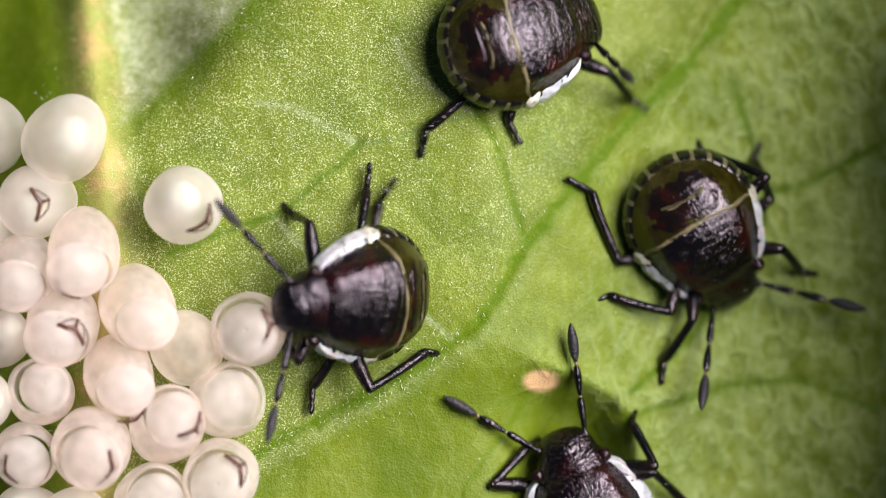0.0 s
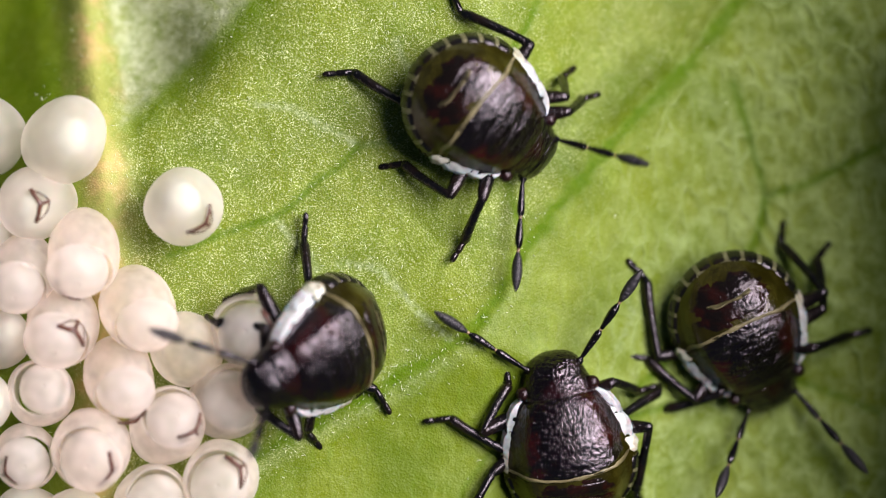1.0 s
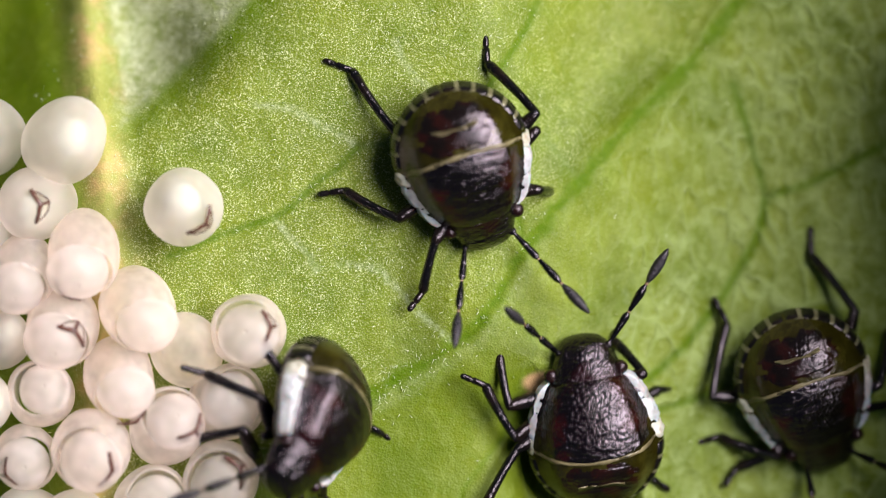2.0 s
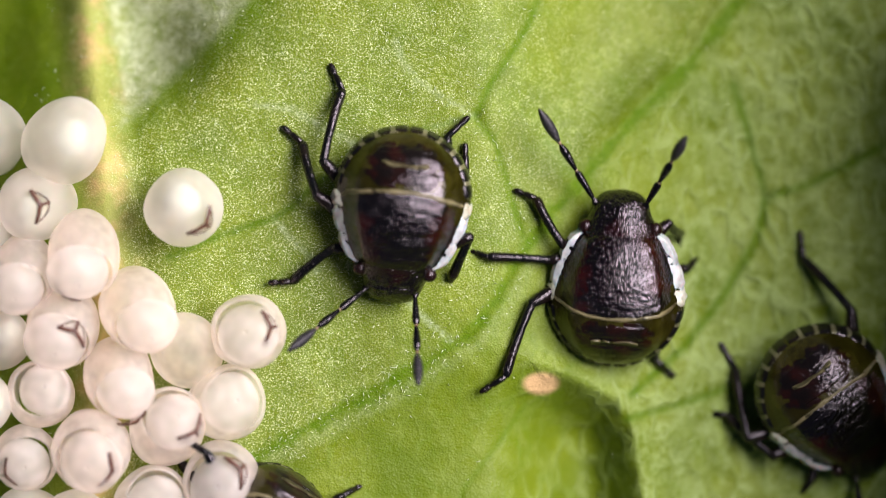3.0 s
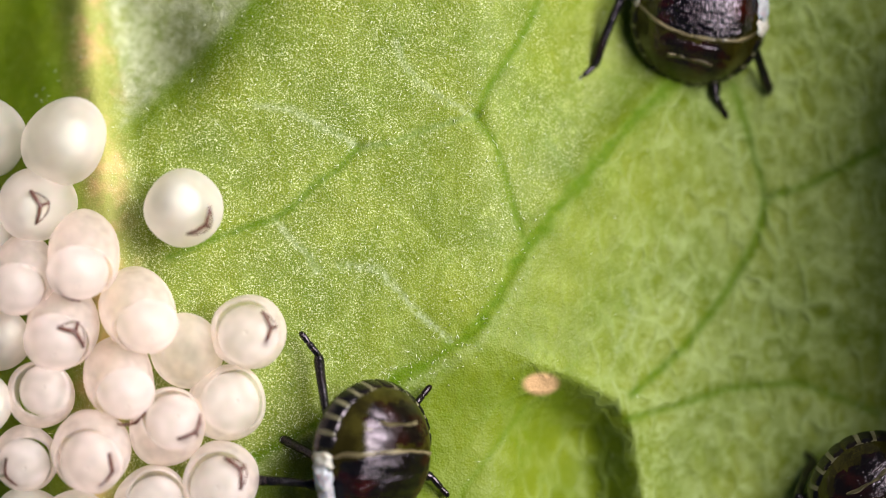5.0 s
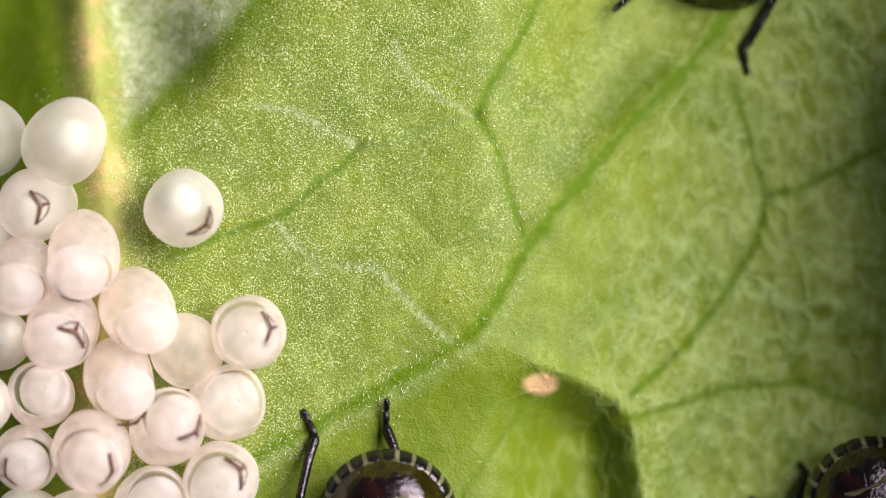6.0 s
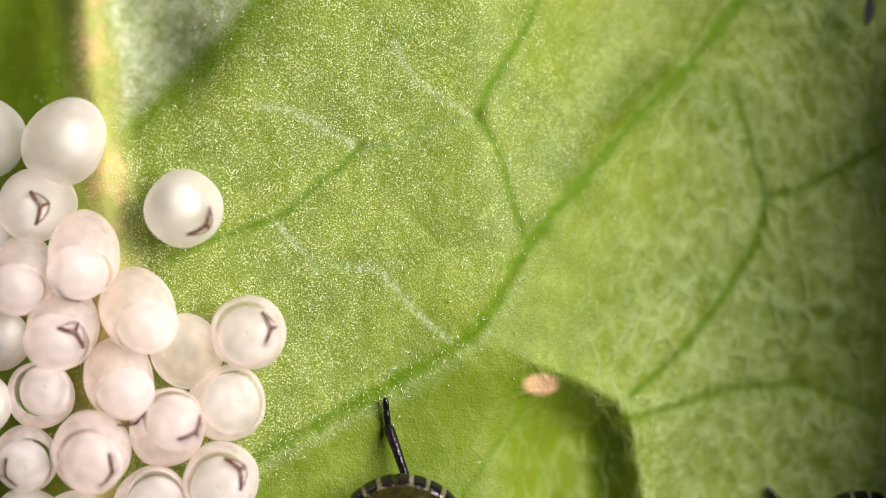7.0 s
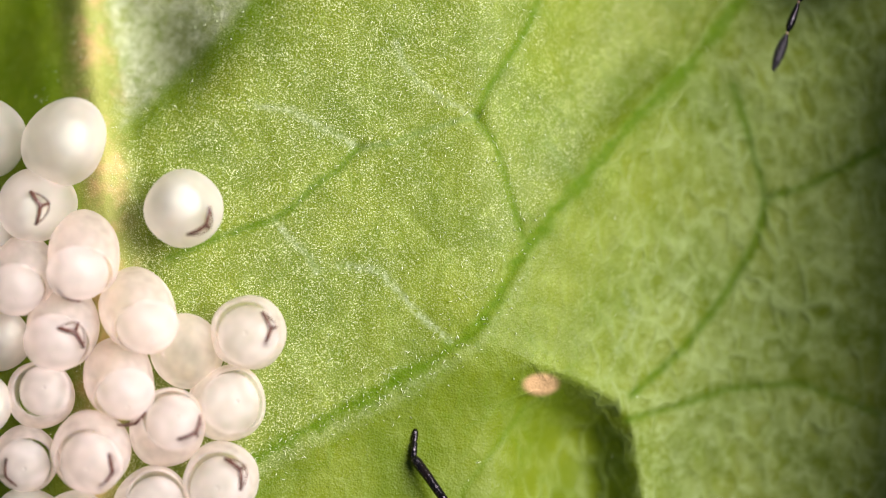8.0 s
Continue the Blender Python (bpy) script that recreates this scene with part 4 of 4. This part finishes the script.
    step(top_nymph, 1.7, 0.456, 1.002, -63, 16, 0, 0, r3=((-0.66, 1.25), (-1.27, 2.20), (-1.64, 2.37)), r2=((-0.32, 0.28), (-1.14, 0.56), (-1.50, 0.39)), r1=((0.15, 0.06), (-0.14, -0.35), (-0.49, -0.68)), l3=((1.36, 1.70), (0.62, 2.21), (0.70, 2.65)), l2=((1.41, 1.72), (1.53, 1.69), (1.60, 1.77)), l1=((1.49, 0.95), (1.64, 1.05), (1.92, 1.11)), ar=(0.63, -1.26), al=(2.54, -0.81))
    step(top_nymph, 2.8, -0.434, 0.641, -96, 2, 0, 0, r3=((-1.52, 1.14), (-1.31, 2.14), (-1.66, 2.38)), r2=((-1.58, 0.77), (-1.90, 1.41), (-2.20, 1.61)), r1=((-1.36, 0.14), (-1.95, -0.45), (-2.31, -0.56)), l3=((0.43, 1.32), (0.40, 2.25), (0.73, 2.59)), l2=((0.49, 0.51), (0.65, 1.14), (1.01, 1.25)), l1=((0.15, -0.15), (0.19, -0.23), (0.23, -0.30)), ar=(-1.79, -1.33), al=(0.49, -1.81))
    step(top_nymph, 3.0, -0.559, 0.407, -96, 2, 0, 0, r3=((-1.56, 1.14), (-1.32, 2.07), (-1.61, 2.35)), r2=((-1.65, 0.70), (-1.84, 1.36), (-2.20, 1.61)), r1=((-1.43, -0.00), (-1.99, -0.45), (-2.31, -0.56)), l3=((0.40, 0.62), (0.06, 1.46), (0.33, 1.79)), l2=((0.38, 0.59), (0.30, 1.03), (0.12, 1.48)), l1=((0.25, -0.08), (0.21, -0.17), (0.19, -0.23)), ar=(-2.00, -1.33), al=(-0.32, -1.77))
    step(top_nymph, 3.5, -0.596, -0.591, -93, 2, -5, 0, r3=((-1.54, 0.40), (-1.46, 1.34), (-1.61, 1.74)), r2=((-1.87, -0.59), (-2.10, -0.39), (-2.49, -0.37)), r1=((-1.36, -1.11), (-2.10, -1.67), (-2.66, -1.93)), l3=((0.30, -0.37), (0.12, 0.29), (0.07, 0.44)), l2=((0.30, -0.44), (0.27, -0.89), (0.23, -1.04)), l1=((0.01, -1.40), (-0.25, -1.59), (-0.20, -1.74)), ar=(-2.13, -2.37), al=(-0.32, -2.28))
    step(top_nymph, 4.0, -0.766, -1.840, -93, 2, -35, 0.1, r3=((-1.76, -0.96), (-2.02, 0.00), (-2.34, 0.26)), r2=((-1.54, -1.99), (-2.06, -1.07), (-2.26, -0.81)), r1=((-1.73, -2.40), (-2.54, -2.55), (-2.84, -2.59)), l3=((-0.18, -1.07), (-0.14, -0.96), (-0.07, -0.87)), l2=((0.01, -1.66), (0.12, -1.64), (0.23, -1.63)), ar=(-1.79, -3.24), al=(-0.88, -3.61))
    step(top_nymph, 4.5, -0.896, -2.482, -97, 2, -47, 0.2, r3=((-1.43, -1.99), (-1.65, -1.33), (-1.77, -0.89)), r2=((-1.50, -2.32), (-1.99, -1.18), (-2.25, -0.85)), r1=((-1.65, -2.69), (-2.47, -2.62), (-2.83, -2.54)), l3=((-0.36, -1.91), (-0.33, -1.86), (-0.29, -1.81)), l2=((-0.29, -2.58), (-0.27, -2.66), (-0.29, -2.74)))
    step(top_nymph, 4.7, -0.897, -2.659, -96, 2, -48, 0.2, r3=((-1.50, -2.14), (-1.60, -1.25), (-1.78, -0.92)), r2=((-1.58, -2.69), (-2.32, -2.18), (-2.62, -1.92)), r1=((-1.61, -3.02), (-2.47, -2.74), (-2.66, -2.63)), l3=((-0.36, -2.06), (-0.33, -2.01), (-0.29, -1.96)), l2=((-0.29, -2.73), (-0.27, -2.81), (-0.29, -2.89)))
    step(top_nymph, 5.8, -0.766, -3.593, -84, 16, 0, 0, r3=((-1.93, -3.28), (-1.67, -2.44), (-1.88, -2.11)), l3=((-0.03, -2.94), (-0.75, -2.33), (-0.79, -1.89)))
    step(top_nymph, 6.0, -0.693, -3.792, -84, 16, 0, 0, r3=((-1.87, -3.32), (-1.69, -2.55), (-1.96, -2.18)), l3=((-0.04, -2.99), (-0.75, -2.33), (-0.79, -1.90)))
    step(top_nymph, 6.5, -0.671, -3.952, -84, 16, 0, 0, r3=((-1.65, -3.54), (-1.95, -3.19), (-2.38, -3.12)), l3=((-0.04, -2.99), (-0.73, -2.33), (-0.79, -1.90)))
    step(top_nymph, 7.0, -0.508, -4.112, -84, 16, 0, 0, l3=((-0.07, -3.02), (-0.72, -2.32), (-0.79, -1.90)))
    step(top_nymph, 7.2, -0.486, -4.142, -84, 16, 0, 0, l3=((-0.07, -3.06), (-0.72, -2.34), (-0.79, -1.90)))
    step(top_nymph, 7.4, -0.398, -4.488, -84, 16, 0, 0, l3=((0.12, -3.43), (-0.36, -2.81), (-0.24, -2.35)))
    step(top_nymph, 8.0, -0.361, -4.562, -84, 16, 0, 0, l3=((0.12, -3.46), (-0.34, -2.81), (-0.13, -2.38)))

    step(far_nymph, 0.0, 3.416, 0.111, -60, 14, 0, 0, r3=((2.30, -0.15), (1.97, 0.67), (1.60, 0.82)), r2=((2.79, -0.82), (2.38, -0.71), (2.07, -0.97)), l3=((4.21, 0.93), (3.49, 1.21), (3.55, 1.54)), l2=((4.31, 0.63), (4.13, 1.12), (4.44, 1.49)), l1=((4.47, -0.04), (4.74, -0.34), (5.12, -0.30)), al=(5.68, -0.87), ar=(3.40, -2.15))
    step(far_nymph, 0.5, 3.864, -0.690, -63, 14, 0, 0, r3=((2.83, -1.13), (2.61, -0.56), (2.20, -0.59)), r2=((2.94, -1.28), (2.57, -0.85), (2.16, -0.93)), r1=((3.50, -1.62), (3.28, -1.88), (3.12, -2.15)), l3=((4.27, 0.42), (3.62, 1.06), (3.57, 1.53)), l2=((4.99, -0.54), (5.00, -0.25), (5.20, 0.04)), l1=((4.95, -0.69), (5.04, -0.77), (5.12, -0.81)), al=(5.82, -2.21), ar=(3.73, -3.06))
    step(far_nymph, 1.0, 3.990, -1.205, -65, 14, 0, 0, r3=((2.82, -1.28), (2.72, -0.61), (2.39, -0.58)), r2=((3.16, -1.87), (2.87, -1.62), (2.49, -1.72)), r1=((3.39, -2.02), (3.21, -2.07), (3.10, -2.14)), l3=((4.99, -0.54), (4.54, -0.02), (4.74, 0.28)), l2=((5.02, -0.76), (4.97, -0.21), (5.24, -0.02)), l1=((5.06, -1.28), (5.27, -1.21), (5.61, -1.12)), al=(5.60, -2.98), ar=(3.60, -3.28))
    step(far_nymph, 1.5, 4.425, -1.685, -72, 14, 0, 0, r3=((3.39, -1.91), (3.06, -1.28), (2.99, -1.12)), r2=((3.31, -1.87), (3.06, -1.47), (2.65, -1.54)), r1=((3.95, -2.47), (3.77, -2.62), (3.64, -2.79)), l3=((5.23, -0.65), (4.71, -0.13), (4.75, 0.28)), l2=((5.48, -1.47), (5.64, -1.21), (5.76, -1.06)), l1=((5.48, -1.87), (5.71, -1.88), (5.95, -1.96)), al=(5.98, -3.06), ar=(4.27, -3.65))
    step(far_nymph, 1.7, 4.648, -1.870, -76, 14, 0, 0, r3=((3.54, -1.95), (3.62, -1.24), (3.27, -1.15)), r2=((4.06, -2.54), (3.77, -2.46), (3.44, -2.51)), r1=((4.06, -2.61), (3.85, -2.66), (3.66, -2.77)), l3=((5.29, -0.72), (4.73, -0.13), (4.75, 0.25)), l2=((5.66, -1.58), (5.75, -1.28), (5.94, -1.13)), l1=((5.62, -2.06), (5.87, -2.04), (6.09, -2.04)), al=(6.05, -3.13), ar=(4.79, -3.87))
    step(far_nymph, 2.8, 5.040, -2.053, -53, 14, 0, 0, r3=((3.73, -1.86), (3.66, -1.27), (3.29, -1.16)), r2=((4.06, -2.57), (3.88, -2.39), (3.59, -2.53)), r1=((4.88, -2.83), (4.78, -3.06), (4.74, -3.28)), l3=((5.36, -0.82), (4.82, -0.19), (4.77, 0.26)), ar=(5.27, -4.16), al=(6.68, -2.63))
    step(far_nymph, 3.0, 5.189, -2.126, -53, 14, 0, 0, r3=((3.98, -2.23), (3.92, -1.87), (3.78, -1.50)), r2=((4.21, -2.61), (3.92, -2.35), (3.59, -2.53)), r1=((4.96, -2.91), (4.89, -3.10), (4.83, -3.25)), l3=((5.36, -0.78), (4.82, -0.19), (4.77, 0.26)), ar=(5.64, -4.23))
    step(far_nymph, 3.5, 5.464, -2.643, -53, 14, 0, 0, r3=((4.36, -2.68), (4.11, -2.00), (3.74, -2.06)), l3=((5.92, -1.27), (5.65, -1.05), (5.71, -0.67)))
    step(far_nymph, 4.0, 5.820, -3.123, -53, 14, 0, 0, r3=((4.80, -3.27), (4.82, -2.91), (4.45, -2.90)))
    step(far_nymph, 4.5, 5.859, -3.532, -53, 14, 0, 0, r3=((4.66, -3.27), (4.78, -2.97), (4.41, -2.91)), l3=((6.70, -2.78), (6.59, -2.50), (6.66, -2.20)))
    step(far_nymph, 5.8, 5.797, -3.545, -66, 14, 0, 0, r3=((4.66, -3.27), (4.78, -2.98), (4.41, -2.92)))
    step(far_nymph, 6.0, 5.774, -3.633, -66, 14, 0, 0, r3=((4.66, -3.43), (4.75, -3.17), (4.42, -3.05)))
    step(far_nymph, 6.5, 5.645, -4.334, -66, 14, 0, 0, r3=((4.72, -3.80), (4.62, -3.42), (4.34, -3.18)))
    step(far_nymph, 7.5, 5.645, -4.369, -66, 14, 0, 0, r3=((4.68, -3.80), (4.48, -3.38), (4.28, -3.14)))
    step(far_nymph, 7.8, 5.645, -4.443, -66, 14, 0, 0, r3=((4.68, -3.85), (4.44, -3.40), (4.26, -3.20)))
    step(far_nymph, 8.0, 5.683, -4.593, -66, 14, 0, 0, r3=((4.80, -4.15), (4.55, -3.85), (4.42, -3.70)))

    step(low_nymph, 0.0, 1.904, -3.571, 108, -18, 0, 0, r1=((2.70, -2.74), (2.57, -2.50), (2.80, -2.29)), l1=((0.80, -2.98), (0.97, -2.80), (1.12, -2.72)), r2=((2.97, -3.19), (3.02, -3.24), (3.36, -3.32)), al=(-0.12, -1.90), ar=(1.67, -0.99))
    step(low_nymph, 0.5, 1.679, -3.082, 102, -18, 0, 0, r1=((2.38, -2.06), (2.12, -1.69), (2.16, -1.40)), l1=((0.60, -2.53), (0.71, -2.06), (0.33, -1.89)), r2=((2.49, -2.73), (2.68, -2.74), (2.89, -2.70)), r3=((2.60, -3.06), (2.70, -3.23), (2.80, -3.41)), l2=((0.60, -3.11), (0.47, -3.37), (0.43, -3.62)), al=(0.32, -0.82), ar=(2.07, -0.69))
    step(low_nymph, 1.0, 1.626, -2.558, 100, -18, 0, 0, r1=((2.30, -1.80), (2.50, -1.88), (2.84, -1.84)), r2=((2.56, -2.09), (2.61, -2.06), (2.63, -1.95)), r3=((2.67, -2.54), (2.57, -3.07), (2.87, -3.09)), l1=((0.64, -2.22), (0.75, -2.02), (0.34, -1.89)), l2=((0.64, -2.57), (0.27, -2.35), (-0.19, -2.41)), al=(-0.10, -0.85), ar=(2.59, -0.31))
    step(low_nymph, 1.5, 1.792, -2.483, 99, -18, 0, 0, r1=((2.53, -1.64), (2.20, -1.43), (2.43, -1.28)), r2=((2.64, -2.02), (2.68, -1.95), (2.84, -1.84)), r3=((2.79, -2.42), (2.61, -3.02), (2.89, -3.07)), l1=((0.71, -2.19), (0.67, -1.98), (0.36, -1.88)), l2=((0.71, -2.45), (0.56, -2.25), (0.17, -2.30)), al=(0.01, -1.69), ar=(1.67, -0.01))
    step(low_nymph, 1.7, 1.844, -2.527, 99, -18, 0, 0, r1=((2.56, -1.68), (2.20, -1.46), (2.43, -1.24)), r2=((2.64, -2.01), (2.68, -1.95), (2.84, -1.84)), r3=((2.79, -2.42), (2.61, -3.02), (2.89, -3.07)), l1=((0.71, -2.19), (0.67, -1.98), (0.36, -1.88)), l2=((0.71, -2.49), (0.56, -2.27), (0.17, -2.30)), al=(0.80, -1.34), ar=(2.41, -0.05))
    step(low_nymph, 2.8, 2.283, -0.819, 89, -18, 0, 0, l1=((1.52, -0.08), (1.30, 0.48), (1.03, 0.77)), l2=((1.15, -0.82), (0.60, -1.26), (0.21, -1.27)), l3=((1.08, -1.22), (0.86, -1.56), (0.56, -1.67)), r1=((3.09, -0.30), (3.17, -0.38), (3.21, -0.45)), r2=((3.20, -0.75), (3.25, -0.90), (3.29, -1.05)), r3=((3.24, -1.19), (3.13, -1.49), (3.10, -1.71)), al=(1.18, 1.43), ar=(3.79, 1.14))
    step(low_nymph, 3.0, 2.283, -0.448, 87, -18, 0, 0, l1=((1.49, 0.18), (1.30, 0.51), (1.05, 0.77)), l2=((1.30, -0.15), (0.71, -0.12), (0.30, -0.08)), l3=((1.08, -0.96), (0.90, -1.45), (0.55, -1.69)), r1=((3.01, 0.29), (3.10, 0.22), (3.14, 0.14)), r3=((3.12, -1.01), (2.80, -1.46), (3.06, -1.63)), r2=((3.20, -0.23), (3.25, -0.27), (3.29, -0.23)), al=(1.26, 1.80), ar=(3.15, 1.44))
    step(low_nymph, 3.5, 2.320, 0.367, 85, -18, 0, 0, l1=((1.52, 1.11), (1.19, 1.49), (0.81, 1.69)), l2=((1.08, 0.33), (0.82, -0.08), (0.45, -0.17)), l3=((1.08, -0.04), (0.90, -0.52), (0.53, -0.71)), r1=((3.16, 0.85), (3.02, 1.22), (3.06, 1.34)), r2=((3.24, 0.33), (3.26, 0.26), (3.36, 0.24)), r3=((3.12, -0.26), (2.95, -0.60), (2.84, -0.82)), al=(1.57, 2.69), ar=(3.71, 2.41))
    step(low_nymph, 4.0, 2.945, 1.554, 63, -18, 0, 0, l1=((2.57, 2.30), (2.23, 2.82), (1.92, 3.18)), l2=((2.30, 2.11), (1.60, 2.56), (1.10, 2.88)), l3=((1.71, 1.64), (1.34, 1.22), (0.92, 1.02)), r1=((3.98, 1.71), (4.03, 2.12), (4.24, 2.13)), r2=((3.87, 1.38), (3.92, 1.38), (3.97, 1.36)), r3=((3.31, 0.63), (2.89, 0.11), (3.02, -0.19)), al=(3.19, 4.00), ar=(5.01, 2.56))
    step(low_nymph, 4.5, 3.271, 2.285, 61, -18, 0, 0, l1=((2.97, 3.00), (2.76, 3.27), (2.58, 3.50)), l2=((2.56, 2.85), (1.94, 2.82), (1.53, 2.98)), l3=((2.23, 2.52), (1.90, 2.17), (1.42, 2.14)), r2=((4.29, 2.31), (4.34, 2.28), (4.36, 2.21)), r3=((3.99, 1.56), (3.70, 1.27), (3.74, 1.12)), ar=(4.94, 3.23), al=(3.38, 4.59))
    step(low_nymph, 4.7, 3.309, 2.635, 70, -18, 0, 0, l1=((3.01, 3.34), (2.76, 3.57), (2.58, 3.80)), l2=((2.71, 3.19), (2.57, 3.23), (2.42, 3.35)), l3=((2.08, 2.70), (1.90, 2.23), (1.42, 2.14)), r1=((4.39, 2.94), (4.48, 3.28), (4.41, 3.44)), r2=((3.98, 1.79), (4.03, 1.68), (4.11, 1.55)), r3=((3.31, 1.78), (3.36, 1.57), (3.42, 1.42)))
    step(low_nymph, 5.8, 3.754, 4.380, 81, -18, 0, 0, r3=((4.47, 3.50), (4.13, 2.80), (4.34, 2.51)), l1=((3.09, 5.12), (2.87, 5.43), (2.73, 5.74)), l2=((2.94, 4.53), (2.35, 4.39), (2.05, 4.24)), l3=((2.94, 3.86), (2.65, 3.42), (2.42, 3.20)), r1=((4.58, 5.13), (4.74, 5.52), (4.90, 5.75)), r2=((4.59, 4.54), (5.04, 4.41), (5.35, 4.34)))
    step(low_nymph, 6.0, 3.753, 4.276, 81, -18, 0, 0, r3=((4.41, 3.39), (4.07, 2.80), (4.32, 2.51)))
    step(low_nymph, 6.2, 3.754, 4.292, 81, -18, 0, 0, r3=((4.41, 3.39), (4.07, 2.80), (4.32, 2.51)))
    step(low_nymph, 6.4, 3.901, 5.493, 66, -18, 0, 0, rest=True)
    step(low_nymph, 6.6, 4.575, 5.798, 12, -18, 0, 0, rest=True)
    step(low_nymph, 6.8, 5.314, 5.647, -37, -18, 0, 0, rest=True)
    step(low_nymph, 7.0, 5.761, 5.205, -72, -18, 0, 0, rest=True)
    step(low_nymph, 7.3, 5.613, 4.743, -96, -18, 0, 0.5, rest=True, ar=(5.28, 3.00), al=(7.2, 4.2))
    step(low_nymph, 7.5, 5.540, 4.669, -101, -18, 0, 0.5, ar=(4.79, 2.75), al=(7.2, 4.2))
    step(low_nymph, 7.6, 5.503, 4.632, -104, -18, 0, 0.5, ar=(4.64, 2.31), al=(7.2, 4.2))
    step(low_nymph, 7.8, 5.467, 4.648, -104, -18, 0, 0.5, ar=(4.39, 3.19), al=(7.2, 4.2))
    step(low_nymph, 8.0, 5.452, 4.618, -108, -18, 0, 0.5, ar=(4.26, 2.16), al=(7.2, 4.2))

    for bug in (egg_nymph, top_nymph, far_nymph, low_nymph):
        settle(bug)


motions()
